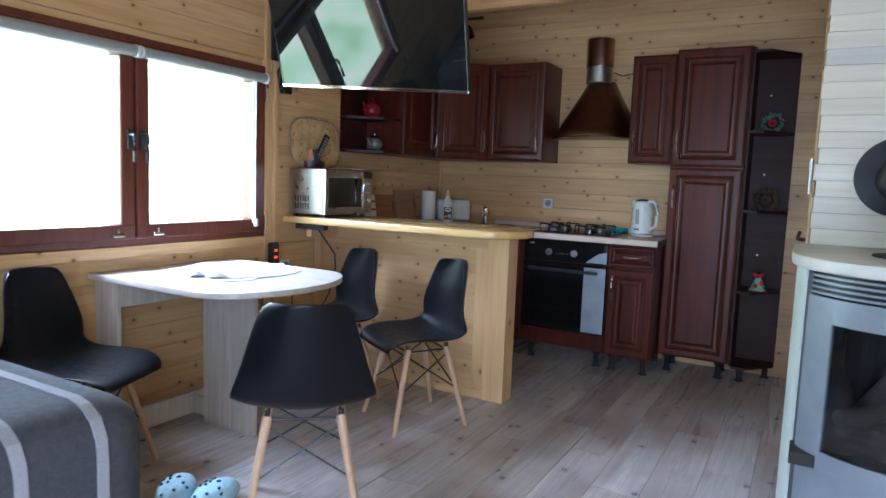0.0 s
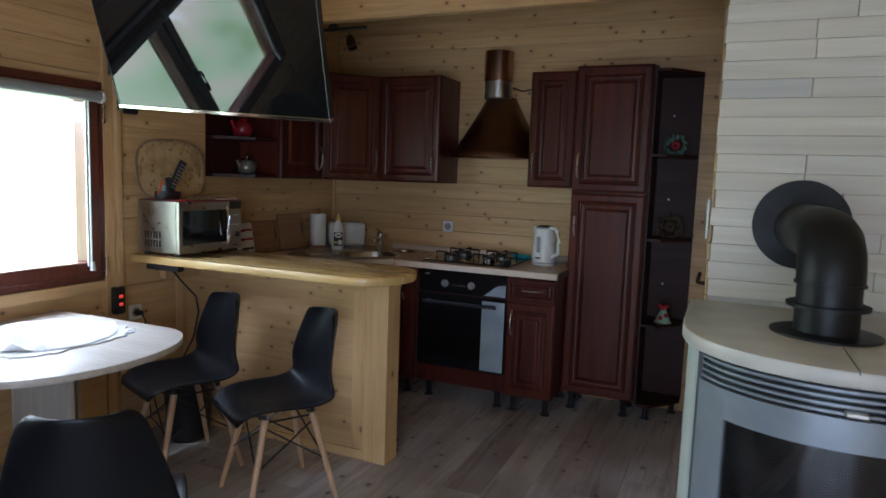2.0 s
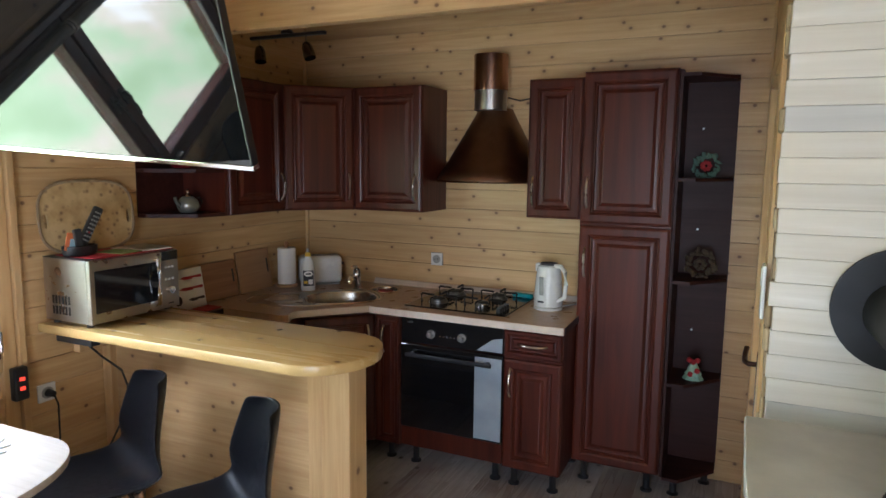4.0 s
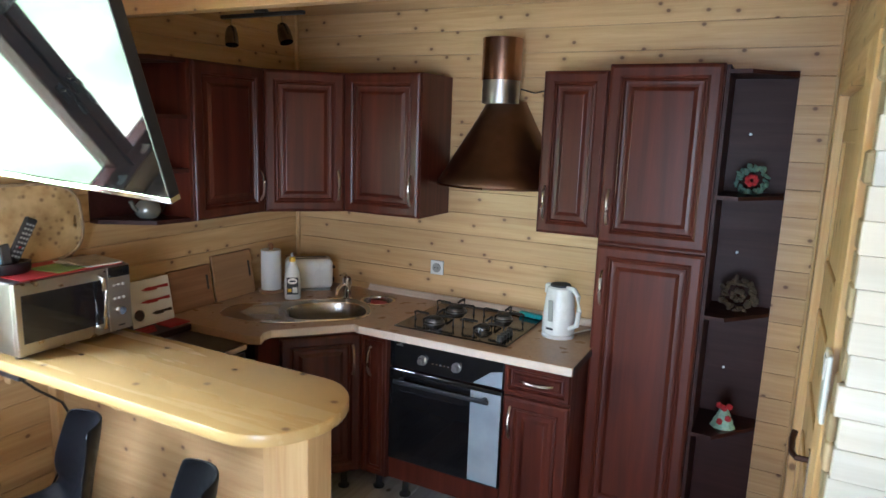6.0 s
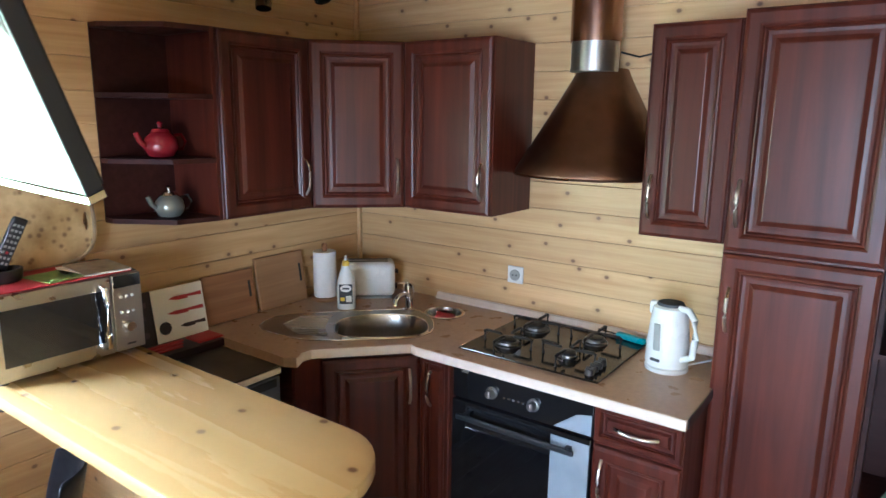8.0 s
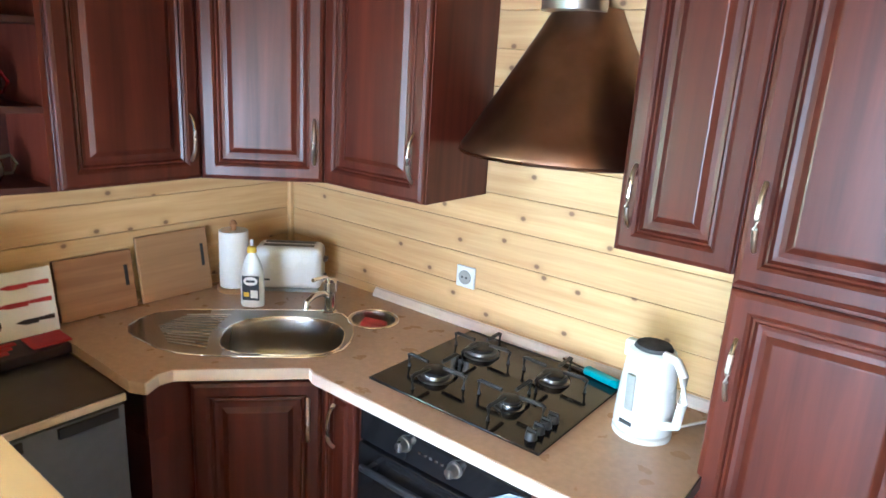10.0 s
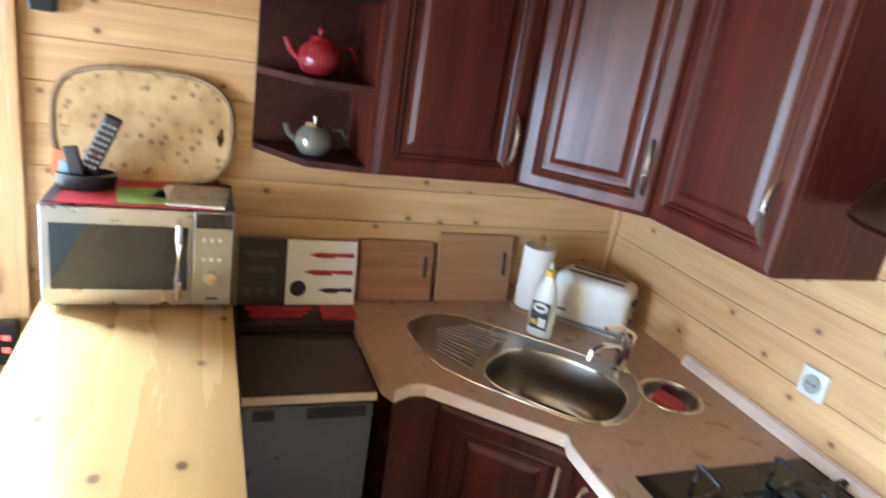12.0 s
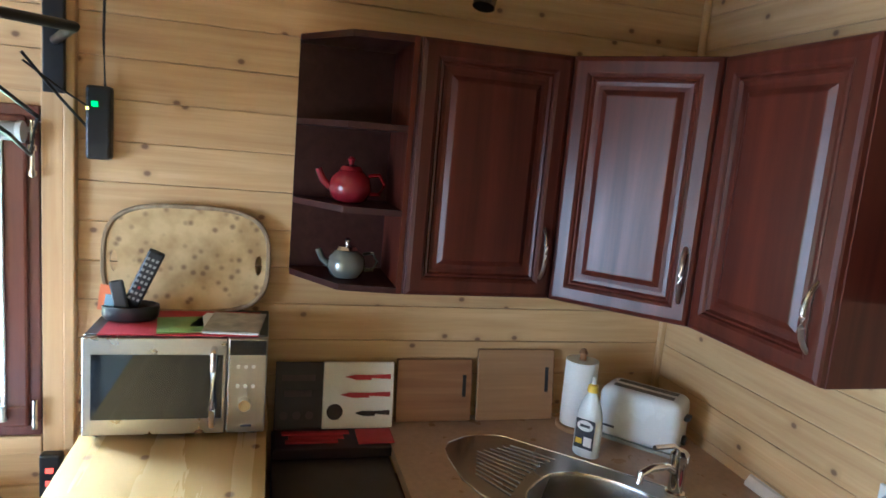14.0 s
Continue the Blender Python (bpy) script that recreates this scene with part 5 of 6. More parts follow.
# spotlight rail
RLX, RLY, RLZ = -1.86, 4.38, 2.315
sr = thing("spotlight_rail", (RLX, RLY, CZ), "black ceiling rail with chrome spotlights", "spotlight")
part("rail", box(RLX - 0.23, RLX + 0.23, RLY - 0.012, RLY + 0.012, RLZ - 0.008, RLZ + 0.008, 0.003), black_pl, sr)
part("ceiling_rose", lathe([(0.03, 0), (0.032, 0.01), (0.012, 0.03), (0.012, CZ - RLZ - 0.045), (0.05, CZ - RLZ - 0.04), (0.05, CZ - RLZ - 0.02)], (RLX, RLY, RLZ + 0.008), 24), black_pl, sr, "", True)
for sx, d in ((-2.035, (0.22, -0.2, -1)), (-1.745, (0.42, -0.1, -1))):
    d = Vector(d).normalized()
    o = Vector((sx, RLY, RLZ - 0.05))
    part("stem", rod((sx, RLY, RLZ - 0.008), o, 0.005), chrome, sr)
    m = Matrix.Translation(o) @ d.to_track_quat('Z', 'Y').to_matrix().to_4x4()
    # chrome with its dark reflections put into the base colour
    sh = part("shade", turned(lathe([(0.008, -0.012), (0.019, -0.004), (0.027, 0.02), (0.030, 0.055), (0.029, 0.075), (0.026, 0.075), (0.02, 0.045)], (0, 0, 0), 24), m), plain("chrome_dark_reflections", (0.22, 0.21, 0.20), 0.12, 1.0), sr, "chrome lamp shade, coloured dark for its reflections", True)

# ---------- television ----------
tv = thing("television", (-1.7, 3.25, 1.7), "large black flat television tilted down from a wall arm", "television")
ta, tb = Vector((-2.225, 3.158, 1.722)), Vector((-1.125, 3.258, 1.658))
uu = (tb - ta).normalized()
TILT_TV = 21.0
nn = Vector((0, -math.cos(radians(TILT_TV)), -math.sin(radians(TILT_TV))))
nn = (nn - uu * nn.dot(uu)).normalized()
vv_ = uu.cross(nn) * -1
if vv_.z < 0:
    vv_ = -vv_
tm = Matrix((( uu.x, vv_.x, nn.x, ta.x), (uu.y, vv_.y, nn.y, ta.y), (uu.z, vv_.z, nn.z, ta.z), (0, 0, 0, 1)))
TW, TH = (tb - ta).length, 0.655
part("screen", turned(box(0.008, TW - 0.008, 0.0165, TH - 0.008, -0.012, 0.0), tm), tv_glass, tv, "glossy black screen")
part("bottom_bezel", turned(box(0, TW, 0, 0.016, -0.03, 0.004, 0.002), tm), chrome, tv, "silver lower bezel")
bm = box(0, TW, TH - 0.007, TH, -0.03, 0.003, 0.002)
box(0, 0.007, 0.0165, TH - 0.0075, -0.03, 0.003, 0.002, bm)
box(TW - 0.007, TW, 0.0165, TH - 0.0075, -0.03, 0.003, 0.002, bm)
part("bezel", turned(bm, tm), black_pl, tv)
part("back_cover", turned(box(0.008, TW - 0.008, 0.02, TH - 0.01, -0.04, -0.013, 0.006), tm), black_pl, tv)
part("back_bulge", turned(box(0.15, TW - 0.15, 0.05, 0.36, -0.075, -0.041, 0.015), tm), black_pl, tv)
bm = turned(box(TW * 0.5 - 0.12, TW * 0.5 - 0.09, 0.12, 0.45, -0.10, -0.076, 0.004), tm)
merge(bm, turned(box(TW * 0.5 + 0.09, TW * 0.5 + 0.12, 0.12, 0.45, -0.10, -0.076, 0.004), tm))
c = tm @ Vector((TW * 0.5, 0.3, -0.11))
merge(bm, turned(box(TW * 0.5 - 0.12, TW * 0.5 + 0.12, 0.26, 0.34, -0.125, -0.101, 0.004), tm))
mid = Vector((-2.05, 3.42, c.z + 0.02))
rod(c, mid, 0.012, bm=bm)
rod(mid, (WX + 0.03, 3.275, c.z + 0.02), 0.012, bm=bm)
box(WX + 0.031, WX + 0.05, 3.25, 3.305, c.z - 0.12, c.z + 0.16, 0.004, bm)
part("wall_arm", bm, black_pl, tv)
bm = tube([tm @ Vector((0.12, 0.12, -0.05)), tm @ Vector((0.03, 0.02, -0.09)), (-2.33, 3.24, 1.72), (-2.36, 3.25, 1.82), tm @ Vector((0.1, 0.25, -0.06))], 0.006, 6)
part("cable", bm, black_pl, tv)

# ---------- dining table ----------
TZ = 0.765
tbl = thing("folding_table", (-2.0, 2.6, 0), "pale ash folding table with a rounded end", "table")
poly = [(WX + 0.004, 2.16), (-1.765, 2.15)] + arc(-1.76, 2.57, 0.28, 0.42, -90, 90, 24) + [(-1.765, 2.99), (WX + 0.004, 2.98)]
part("tabletop", slab(poly, TZ - 0.026, TZ, 0.003), ash_table, tbl, "", True)
part("leg_panel", box(-2.19, -1.85, 2.585, 2.61, 0, TZ - 0.027, 0.002), ash_up, tbl)
part("side_panel", box(WX + 0.006, -2.28, 2.19, 2.21, 0.02, TZ - 0.027, 0.002), ash_up, tbl)
part("side_panel", box(WX + 0.006, -2.28, 2.945, 2.965, 0.02, TZ - 0.027, 0.002), ash_up, tbl)
part("stretcher", box(-2.31, -2.285, 2.212, 2.943, 0.02, 0.13, 0.002), ash_up, tbl)
part("top_rail", box(-2.31, -2.285, 2.212, 2.943, 0.62, TZ - 0.027, 0.002), ash_up, tbl)
part("foot_rail", box(-2.284, -2.19, 2.588, 2.607, 0.03, 0.12, 0.002), ash_up, tbl)
lc = thing("lace_runner", (-2.0, 2.6, TZ), "white lace runner on the table", "tablecloth")
pl = []
for k in range(44):
    a = k * math.tau / 44
    s = 1 + 0.06 * math.sin(k * 2.9)
    pl.append((-2.03 + 0.26 * s * math.copysign(abs(math.cos(a)) ** 0.6, math.cos(a)), 2.62 + 0.28 * s * math.copysign(abs(math.sin(a)) ** 0.6, math.sin(a))))
bm = slab(pl, TZ + 0.001, TZ + 0.006)
part("cloth", bm, lace_mat, lc)
bm = bmesh.new()
bmesh.ops.create_grid(bm, x_segments=22, y_segments=22, size=1)
for q in bm.verts:
    fx, fy = q.co.x * math.sqrt(1 - q.co.y ** 2 / 2), q.co.y * math.sqrt(1 - q.co.x ** 2 / 2)
    q.co = Vector((-2.03 + fx * 0.25, 2.62 + fy * 0.27, TZ + 0.010 + 0.012 * noise.noise(Vector((q.co.x * 2.5, q.co.y * 2.5, 3))) ** 2 * 6))
part("folds", bm, lace_mat, lc, "", True)

# ---------- chairs ----------
ch = thing("dining_chair", (0, 0, 0), "black plastic shell chair with beech legs", "chair", "chairs round the table")
PRO = [(0.235, 0.405, 0.185), (0.225, 0.428, 0.205), (0.16, 0.438, 0.222), (0.06, 0.428, 0.236), (-0.05, 0.420, 0.246), (-0.12, 0.426, 0.250), (-0.17, 0.452, 0.250), (-0.197, 0.505, 0.240), (-0.217, 0.59, 0.218), (-0.237, 0.68, 0.193), (-0.257, 0.76, 0.168), (-0.268, 0.81, 0.148), (-0.272, 0.828, 0.115)]
bm = bmesh.new()
grid = []
M = 10
for i, (py, pz, hw) in enumerate(PRO):
    row = []
    back = max(0.0, min(1.0, (pz - 0.45) / 0.12))
    for j in range(M + 1):
        w = -1 + 2 * j / M
        cv = abs(w) ** 2.4
        row.append(bm.verts.new((w * hw, py + back * 0.075 * cv, pz + (1 - back) * 0.045 * cv * min(1, i / 3))))
    grid.append(row)
for A, B in zip(grid, grid[1:]):
    for j in range(M):
        bm.faces.new((A[j], A[j + 1], B[j + 1], B[j]))
shell = part("seat_shell", bm, chair_pl, ch, "", False)
for f in shell.data.polygons:
    f.use_smooth = True
so = shell.modifiers.new("thick", 'SOLIDIFY')
so.thickness = 0.009
sb = shell.modifiers.new("round", 'SUBSURF')
sb.levels = sb.render_levels = 1
top, foot = [], []
for sx in (-1, 1):
    for sy in (-1, 1):
        a, b_ = Vector((sx * 0.125, sy * 0.105 - 0.0, 0.405)), Vector((sx * 0.195, sy * 0.20, 0.0))
        top.append(a)
        foot.append(b_)
        part("leg", rod(b_, a, 0.011, 0.017, 16), beech, ch, "natural beech leg", True)
        part("leg_bracket", rod(a + (b_ - a) * 0.14, a + Vector((0, 0, 0.02)), 0.006, 0.011, 10), black_pl, ch)
lp = lambda k, s: top[k] + (foot[k] - top[k]) * s
for i, j in ((0, 1), (1, 3), (3, 2), (2, 0)):
    for sa, sb_, r in ((0.08, 0.52, 0.004), (0.52, 0.08, 0.004), (0.03, 0.03, 0.005)):
        part("wire_brace", rod(lp(i, sa), lp(j, sb_), r, seg=8), black_pl, ch, "black wire brace")


def face(x, y, dx, dy):
    return pose(x, y, 0, 0, 0, math.degrees(math.atan2(-dx, dy)))


CH = [(-1.36, 3.23, -0.53, -0.85), (-1.95, 3.27, -0.38, -0.92), (-1.19, 2.19, -0.65, 0.76), (-2.12, 1.92, 0.93, 0.37)]
ch.matrix_basis = face(*CH[0])
for c in CH[1:]:
    copy_thing(ch, face(*c))

# bag and cables behind the chair
bag = thing("black_bin", (-2.2, 3.52, 0), "black waste bin standing under the bar", "bin")
part("tub", lathe([(0.10, 0), (0.11, 0.01), (0.125, 0.30), (0.128, 0.305), (0.118, 0.305), (0.105, 0.03)], (-2.19, 3.53, 0), 24), black_pl, bag, "", True)
sw = thing("power_strip", (WX + 0.02, 3.275, 0.78), "black power strip with red switches by the window", "power strip")
part("housing", box(WX + 0.032, WX + 0.07, 3.24, 3.30, 0.70, 0.84, 0.008), black_pl, sw)
for z in (0.745, 0.785):
    part("switch", box(WX + 0.07, WX + 0.0735, 3.26, 3.28, z, z + 0.014), led_r, sw, "red lit switch")
socket("wall_socket", (WX + 0.002, 3.41, 0.68), (1, 0, 0), "white double socket with plugs under the bar")
pg = thing("plug", (WX + 0.02, 3.41, 0.68), "black plug with cable in the socket", "plug")
part("plug_body", rod((WX + 0.0185, 3.41, 0.68), (WX + 0.055, 3.41, 0.68), 0.018, 0.013), black_pl, pg, "", True)
part("cable", tube([(WX + 0.055, 3.41, 0.68), (WX + 0.08, 3.41, 0.64), (WX + 0.06, 3.42, 0.4), (WX + 0.08, 3.44, 0.1), (WX + 0.1, 3.5, 0.01)], 0.004, 6), black_pl, pg)

# ---------- wood stove ----------
st = thing("wood_stove", (0.72, 3.1, 0), "grey steel wood stove with curved glass front and stone top", "stove")
SCX, SCY = 0.72, 3.20


def dshape(w, d, back, n=20):
    """Plan of the stove: straight back, bowed front."""
    pts = [(SCX + w, SCY + back), (SCX - w, SCY + back)]
    pts += [(SCX + w * math.cos(math.pi + math.pi * i / n) , SCY - 0.10 - d * abs(math.sin(math.pi * i / n)) ** 0.75) for i in range(n + 1)]
    return pts


part("top_slab", slab(dshape(0.41, 0.45, 0.28), 0.995, 1.038, 0.01), stone_top, st, "cream stone top", True)
part("top_joint", box(SCX - 0.0015, SCX + 0.0015, SCY - 0.549, SCY - 0.2, 1.0, 1.0388), stove_dark, st)
# shell with an opening: built from bands
FR = [(SCX + 0.385 * math.cos(math.pi + math.pi * i / 32), SCY - 0.10 - 0.42 * abs(math.sin(math.pi * i / 32)) ** 0.75) for i in range(33)]


def band(i0, i1, z0, z1, off=0.0, th=0.015):
    pts = FR[i0:i1 + 1]
    o = []
    for k, (x, y) in enumerate(pts):
        a, b_ = FR[max(i0 + k - 1, 0)], FR[min(i0 + k + 1, 32)]
        d = Vector((b_[0] - a[0], b_[1] - a[1])).normalized()
        o.append((x, y, d.y, -d.x))
    outer = [(x + nx * off, y + ny * off) for x, y, nx, ny in o]
    inner = [(x + nx * (off - th), y + ny * (off - th)) for x, y, nx, ny in o]
    bm = bmesh.new()
    V = [[bm.verts.new((x, y, z)) for x, y in q] for q, z in ((outer, z0), (outer, z1), (inner, z0), (inner, z1))]
    m_ = len(outer)
    for k in range(m_ - 1):
        for A, B in ((0, 1), (1, 3), (3, 2), (2, 0)):
            bm.faces.new((V[A][k], V[A][k + 1], V[B][k + 1], V[B][k]))
    for k in (0, m_ - 1):
        bm.faces.new((V[0][k], V[1][k], V[3][k], V[2][k]))
    return bm


part("lower_panel", band(5, 27, 0.06, 0.36), stove_grey, st, "", True)
for i0, i1 in ((5, 8), (24, 27)):
    part("door_stile", band(i0, i1, 0.361, 0.915, 0.006), stove_grey, st, "", True)
part("door_rail", band(8, 24, 0.835, 0.915, 0.006), stove_grey, st, "", True)
part("door_rail", band(8, 24, 0.361, 0.42, 0.006), stove_grey, st, "", True)
part("glass", band(8, 24, 0.421, 0.834, 0.0, 0.004), fire_glass, st, "curved fire glass", True).visible_shadow = False
bm = band(5, 27, 0.917, 0.994, -0.02)
part("grille_back", bm, black_pl, st, "", True)
for z in (0.922, 0.94, 0.958, 0.976):
    part("grille_slat", band(5, 27, z, z + 0.007, 0.0, 0.012), stove_grey, st, "grey air slat", True)
for i0, i1 in ((0, 4), (28, 32)):
    part("ceramic_side", band(i0, i1, 0.02, 0.994, 0.004), stone_side, st, "pale green ceramic side", True)
part("ceramic_side", box(SCX - 0.39, SCX - 0.37, SCY - 0.1, SCY + 0.27, 0.02, 0.994, 0.004), stone_side, st, "pale green ceramic side")
part("ceramic_side", box(SCX + 0.37, SCX + 0.39, SCY - 0.1, SCY + 0.27, 0.02, 0.994, 0.004), stone_side, st, "pale green ceramic side")
for i0, i1 in ((4, 5), (27, 28)):
    part("dark_groove", band(i0, i1, 0.02, 0.994, -0.004), stove_dark, st)
bm = box(SCX - 0.36, SCX + 0.36, SCY + 0.1, SCY + 0.26, 0.05, 0.99)
box(SCX - 0.36, SCX + 0.36, SCY - 0.42, SCY + 0.1, 0.36, 0.40, bm=bm)
box(SCX - 0.36, SCX + 0.36, SCY - 0.3, SCY + 0.1, 0.85, 0.9, bm=bm)
box(SCX - 0.36, SCX - 0.33, SCY - 0.2, SCY + 0.1, 0.4, 0.85, bm=bm)
box(SCX + 0.33, SCX + 0.36, SCY - 0.2, SCY + 0.1, 0.4, 0.85, bm=bm)
part("fire_chamber", bm, soot, st, "sooty fire chamber")
part("plinth", slab(dshape(0.34, 0.36, 0.25), 0.0, 0.06), stove_dark, st)
part("door_handle", tube([(SCX + 0.25, SCY - 0.44, 0.70), (SCX + 0.27, SCY - 0.49, 0.70), (SCX + 0.275, SCY - 0.495, 0.60), (SCX + 0.27, SCY - 0.49, 0.50), (SCX + 0.25, SCY - 0.44, 0.50)], 0.010, 10), chrome, st, "", True)
bm = box(SCX - 0.02, SCX + 0.03, SCY - 0.545, SCY - 0.515, 0.925, 0.938, 0.004)
part("air_lever", bm, steel, st)
# ash and logs
bm = bmesh.new()
bmesh.ops.create_grid(bm, x_segments=24, y_segments=16, size=1)
for q in bm.verts:
    q.co = Vector((SCX + q.co.x * 0.31, SCY - 0.17 + q.co.y * 0.22, 0.41 + 0.05 * abs(noise.noise(Vector((q.co.x * 3, q.co.y * 3, 1))))))
ab = thing("ash_bed", (SCX, SCY, 0.4), "pale wood ash on the stove floor", "ash")
part("ash", bm, ash_mat, ab, "", True)
for a, b_, r in (((SCX - 0.22, SCY - 0.2, 0.47), (SCX + 0.05, SCY - 0.05, 0.52), 0.035), ((SCX - 0.15, SCY - 0.02, 0.46), (SCX - 0.02, SCY - 0.06, 0.68), 0.028), ((SCX - 0.05, SCY - 0.25, 0.47), (SCX + 0.2, SCY - 0.18, 0.48), 0.04)):
    lo = thing("burnt_log", a, "charred log end in the stove", "log", "logs in the stove")
    bm = rod(a, b_, r, r * 0.7, 12)
    for q in bm.verts:
        q.co += Vector((0.006 * noise.noise(q.co * 30), 0.006 * noise.noise(q.co * 31), 0))
    part("log", bm, char, lo)
# flue
fl = thing("stove_pipe", (0.695, 3.06, 1.038), "black steel stove pipe with elbow into the wall", "stove pipe")
px_, py_ = 0.695, 3.06
part("base_flange", lathe([(0.145, 0), (0.145, 0.006), (0.11, 0.010)], (px_, py_, 1.039), 36), iron, fl, "", True)
part("pipe", rod((px_, py_, 1.045), (px_, py_, 1.185), 0.084, seg=36), iron, fl, "", True)
part("pipe_sleeve", rod((px_, py_, 1.118), (px_, py_, 1.128), 0.108, seg=36), iron, fl, "", True)
RZ = 1.312
part("elbow", tube([(px_, py_, 1.186), (px_, py_, 1.215), (px_ - 0.001, py_ + 0.015, 1.262), (px_ - 0.003, py_ + 0.055, RZ - 0.016), (px_ - 0.006, py_ + 0.11, RZ - 0.003), (px_ - 0.01, py_ + 0.16, RZ), (px_ - 0.035, TY - 0.01, RZ)], 0.088, 32), iron, fl, "", True)
part("pipe_seam", rod((px_, py_, 1.183), (px_, py_, 1.190), 0.092, seg=36), iron, fl, "", True)
bm = rod((px_ - 0.035, TY - 0.028, RZ + 0.01), (px_ - 0.035, TY - 0.012, RZ + 0.01), 0.162, seg=40)
part("wall_rosette", bm, iron, fl, "", True)
socket("wall_socket", (1.0, TY - 0.014, 1.30), (0, -1, 0), "white wall socket on whitewashed boards", 0.05)
lsw = thing("light_switch", (EX - 0.02, 3.78, 1.32), "white light switch beside the door", "switch")
part("plate", box(EX - 0.03, EX - 0.019, 3.745, 3.825, 1.24, 1.40, 0.004), white_pl, lsw)
part("rocker", box(EX - 0.033, EX - 0.0305, 3.76, 3.81, 1.34, 1.39, 0.001), white_pl, lsw)

# ---------- sofa ----------
so_ = thing("sofa", (-1.6, 0.9, 0), "dark grey sofa end with light stripes", "sofa")
part("back", box(-2.2, -1.02, 0.55, 1.45, 0.06, 0.69, 0.11, seg=6), dark_grey, so_, "", True)
part("seat", box(-2.15, -0.98, -0.5, 0.545, 0.06, 0.42, 0.06, seg=4), dark_grey, so_, "", True)
for fx, fy in ((-2.1, -0.4), (-1.08, -0.4), (-2.1, 1.3), (-1.12, 1.3)):
    part("foot", rod((fx, fy, 0), (fx, fy, 0.075), 0.022, 0.028), black_pl, so_)
for sy_ in (1.12, 1.30):
    pts = [(-2.05, 0.6905), (-1.25, 0.6905), (-1.13, 0.6905), (-1.085, 0.681), (-1.045, 0.655), (-1.022, 0.61), (-1.0185, 0.55), (-1.0185, 0.10)]
    bm = bmesh.new()
    L = [bm.verts.new((x, sy_ - 0.014, z + 0.001)) for x, z in pts]
    R_ = [bm.verts.new((x, sy_ + 0.014, z + 0.001)) for x, z in pts]
    for k in range(len(pts) - 1):
        bm.faces.new((L[k], R_[k], R_[k + 1], L[k + 1]))
    st_ = part("stripe", bm, stripe_mat, so_, "light grey woven stripe")
    sm = st_.modifiers.new("thick", 'SOLIDIFY')
    sm.thickness = 0.004
    sm.offset = 0
cu = thing("blue_cushion", (-1.66, 1.2, 0.69), "light blue fleece cushion on the sofa", "cushion")
b2 = bmesh.new()
bmesh.ops.create_uvsphere(b2, u_segments=24, v_segments=14, radius=1)
bmesh.ops.transform(b2, matrix=Matrix.Translation((-1.66, 1.2, 0.745)) @ Matrix.Diagonal((0.14, 0.14, 0.065, 1)), verts=b2.verts)
part("cushion", b2, blue_cloth, cu, "", True)
toy = thing("slipper", (-1.484, 2.041, 0), "light blue spotted fleece slipper on the floor", "slipper")
b2 = bmesh.new()
bmesh.ops.create_uvsphere(b2, u_segments=24, v_segments=16, radius=1)
for q in b2.verts:
    q.co = Vector((-1.484 + q.co.x * 0.065, 2.041 + q.co.y * 0.10, max(0.0, 0.045 + q.co.z * 0.05)))
part("upper", b2, blue_cloth, toy, "", True)
rr = random.Random(2)
for k in range(14):
    th, ph = rr.uniform(0, math.tau), rr.uniform(0.1, 1.1)
    d = Vector((math.sin(ph) * math.cos(th) * 0.066, math.sin(ph) * math.sin(th) * 0.101, math.cos(ph) * 0.051))
    b2 = bmesh.new()
    bmesh.ops.create_icosphere(b2, subdivisions=1, radius=0.007)
    bmesh.ops.translate(b2, verts=b2.verts, vec=Vector((-1.484, 2.041, 0.044)) + d)
    part("spot", b2, blue_dot, toy)

copy_thing(toy, pose(-1.63, 1.98, 0, 0, 0, 25))

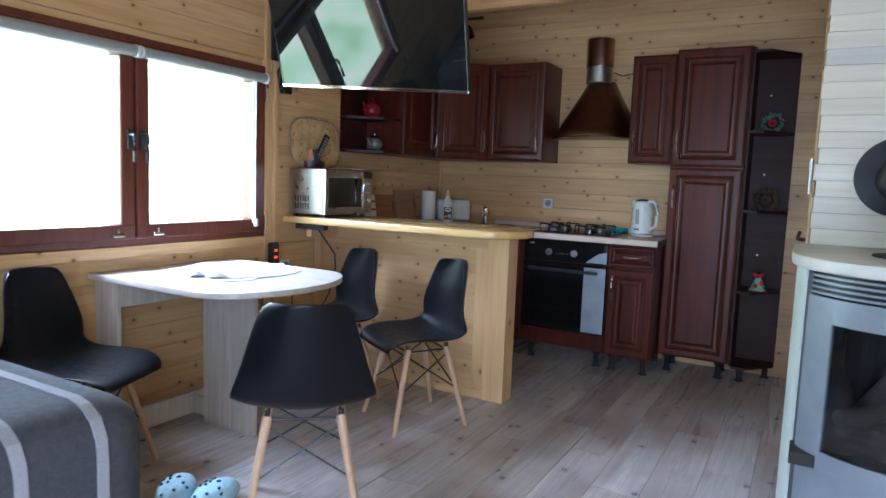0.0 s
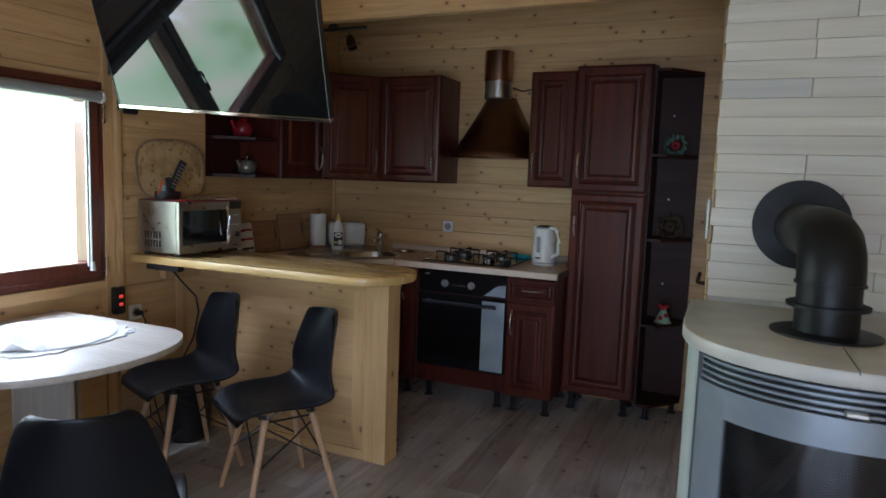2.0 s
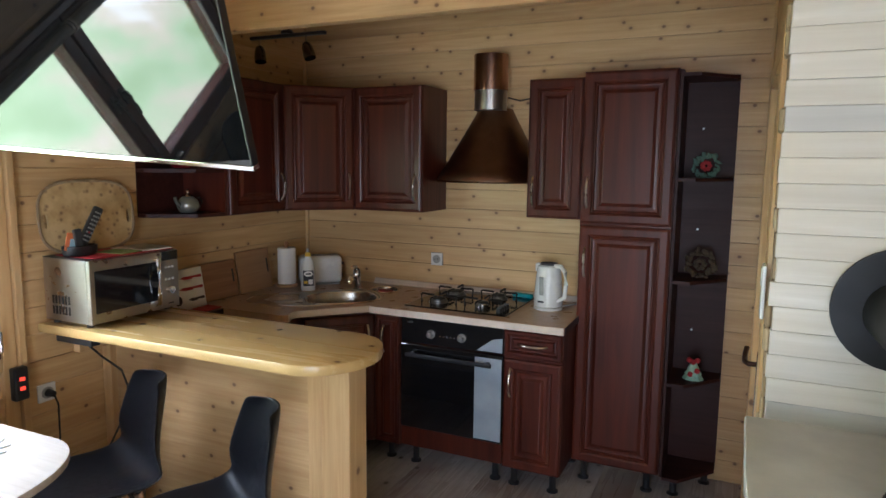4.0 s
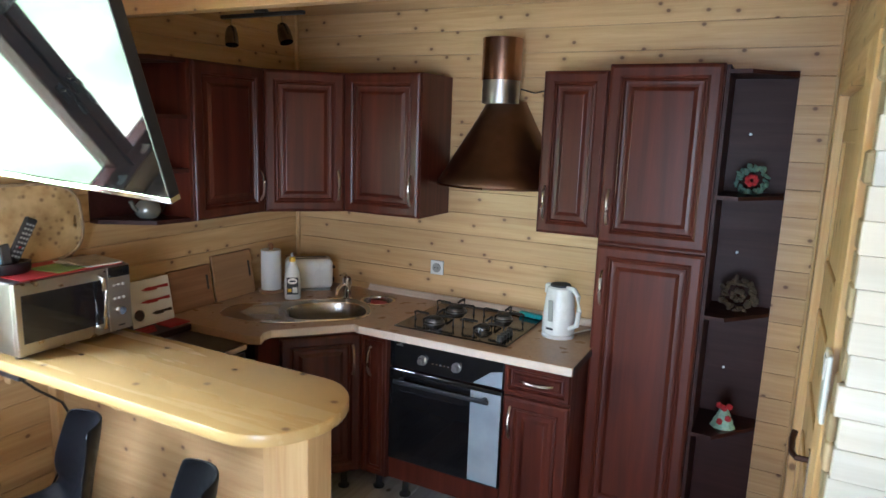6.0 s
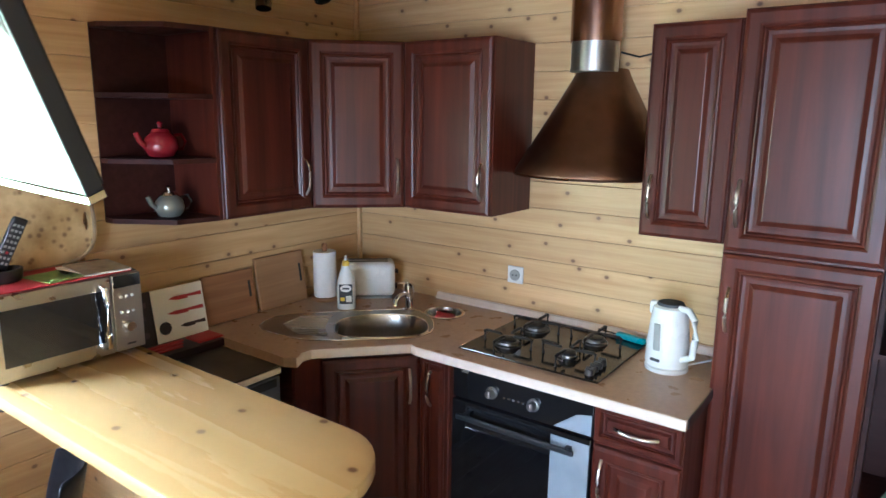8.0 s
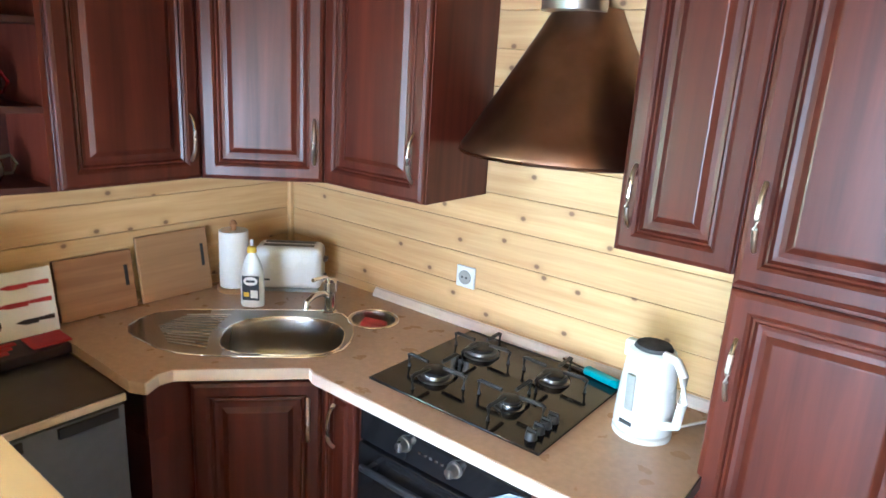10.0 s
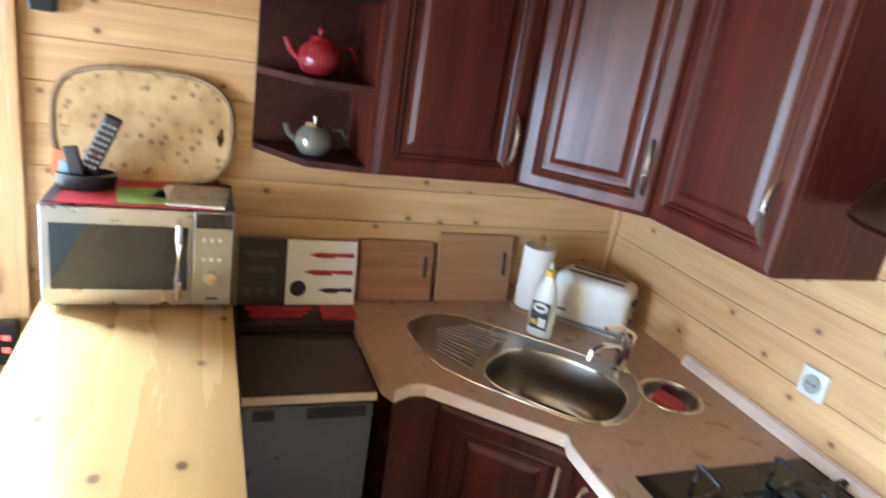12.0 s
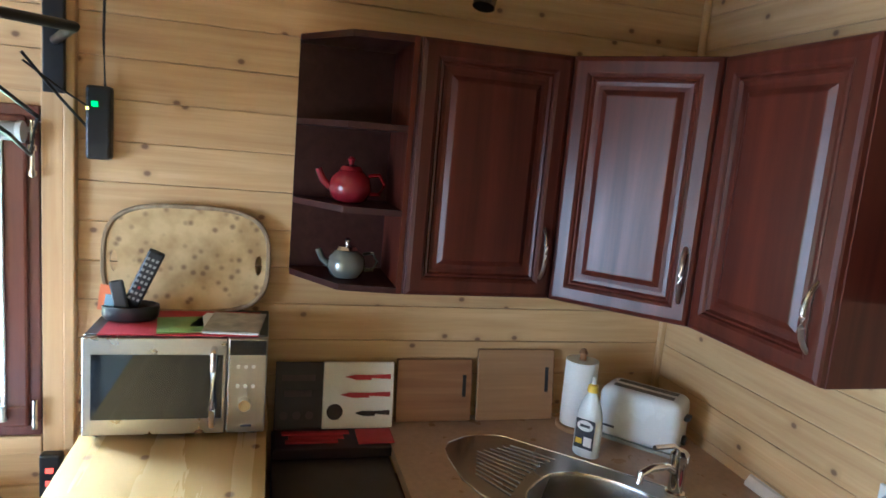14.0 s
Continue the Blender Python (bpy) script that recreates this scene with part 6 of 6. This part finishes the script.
# ---------- boards, planks and cladding ----------
def boards(parent, name, mat, rects, fix, axis, pitch, thick, z0, z1, holes=(), shade=None):
    """Horizontal boards on a wall: axis 0 runs along x (fix is y), 1 along y (fix is x); holes are (a0, a1, z0, z1)."""
    z = z0
    while z < z1 - 0.01:
        zt = min(z + pitch, z1)
        for a0, a1 in rects:
            runs = [(a0, a1)]
            for h0, h1, hz0, hz1 in holes:
                if zt > hz0 + 0.005 and z < hz1 - 0.005:
                    nr = []
                    for r0, r1 in runs:
                        if h0 > r0:
                            nr.append((r0, min(r1, h0)))
                        if h1 < r1:
                            nr.append((max(r0, h1), r1))
                    runs = [q for q in nr if q[1] - q[0] > 0.01]
            for r0, r1 in runs:
                if axis == 0:
                    bm = box(r0, r1, min(fix, fix + thick), max(fix, fix + thick), z + 0.0006, zt - 0.0006, 0.0022, seg=1)
                else:
                    bm = box(min(fix, fix + thick), max(fix, fix + thick), r0, r1, z + 0.0006, zt - 0.0006, 0.0022, seg=1)
                part(name, bm, mat, parent)
        z = zt


boards(wall_n, "board", pine_x, [(WX, EX)], NY, 0, 0.118, 0.02, 0.0, CZ)
boards(wall_w, "board", pine_y, [(SY, wy1 + 0.003), (wy1 + 0.093, NY)], WX - 0.02, 1, 0.118, 0.02, 0.0, HZ, [(wy0 - 0.05, wy1 + 0.01, wz0 - 0.06, wz1)])
boards(wall_e, "board", pine_y, [(TY + 0.1, NY)], EX, 1, 0.118, 0.02, 0.0, CZ, [(D0 - 0.17, D1 + 0.07, -1, DZ + 0.08)])
boards(fascia, "board", pine_x, [(WX, EX)], CEDGE - 0.006, 0, 0.14, 0.018, BEAM, HZ)

rr = random.Random(11)
z = 0.0
row = 0
while z < HZ:
    h = 0.0685
    x = EX - rr.uniform(0.0, 0.014)
    while x < OX:
        L = rr.choice((0.3, 0.42, 0.55, 0.7))
        x1 = min(x + L, OX)
        ztop = 2.04 - 1.57 * (x - 0.89)
        if z < ztop + 0.15 and x1 - x > 0.02:
            d = rr.uniform(0.0, 0.0035)
            part("cladding_piece", box(x + 0.001, x1 - 0.001, TY - d, TY + 0.02, z + 0.0004, z + h - 0.0004, 0.0015, seg=1), wash_grey if rr.random() < 0.07 else wash, wall_t)
        x = x1
    # raw end at the doorway
    part("raw_end", box(EX - rr.uniform(0.004, 0.02), EX - 0.001, TY + 0.021, TY + 0.1, z, z + h, 0.006, seg=1), raw_edge, wall_t)
    z += h

rr = random.Random(5)
x = WX - 0.02
i = 0
while x < OX:
    y = SY - rr.uniform(0, 1.2)
    while y < NY:
        y1 = y + 1.28
        a, b_ = max(y, SY), min(y1, NY)
        if b_ - a > 0.05:
            part("plank", box(x + 0.0006, min(x + 0.192, OX), a + 0.0006, b_ - 0.0006, -0.012, 0.0, 0.0012, seg=1), floor_wood, floor)
        y = y1
    x += 0.1926
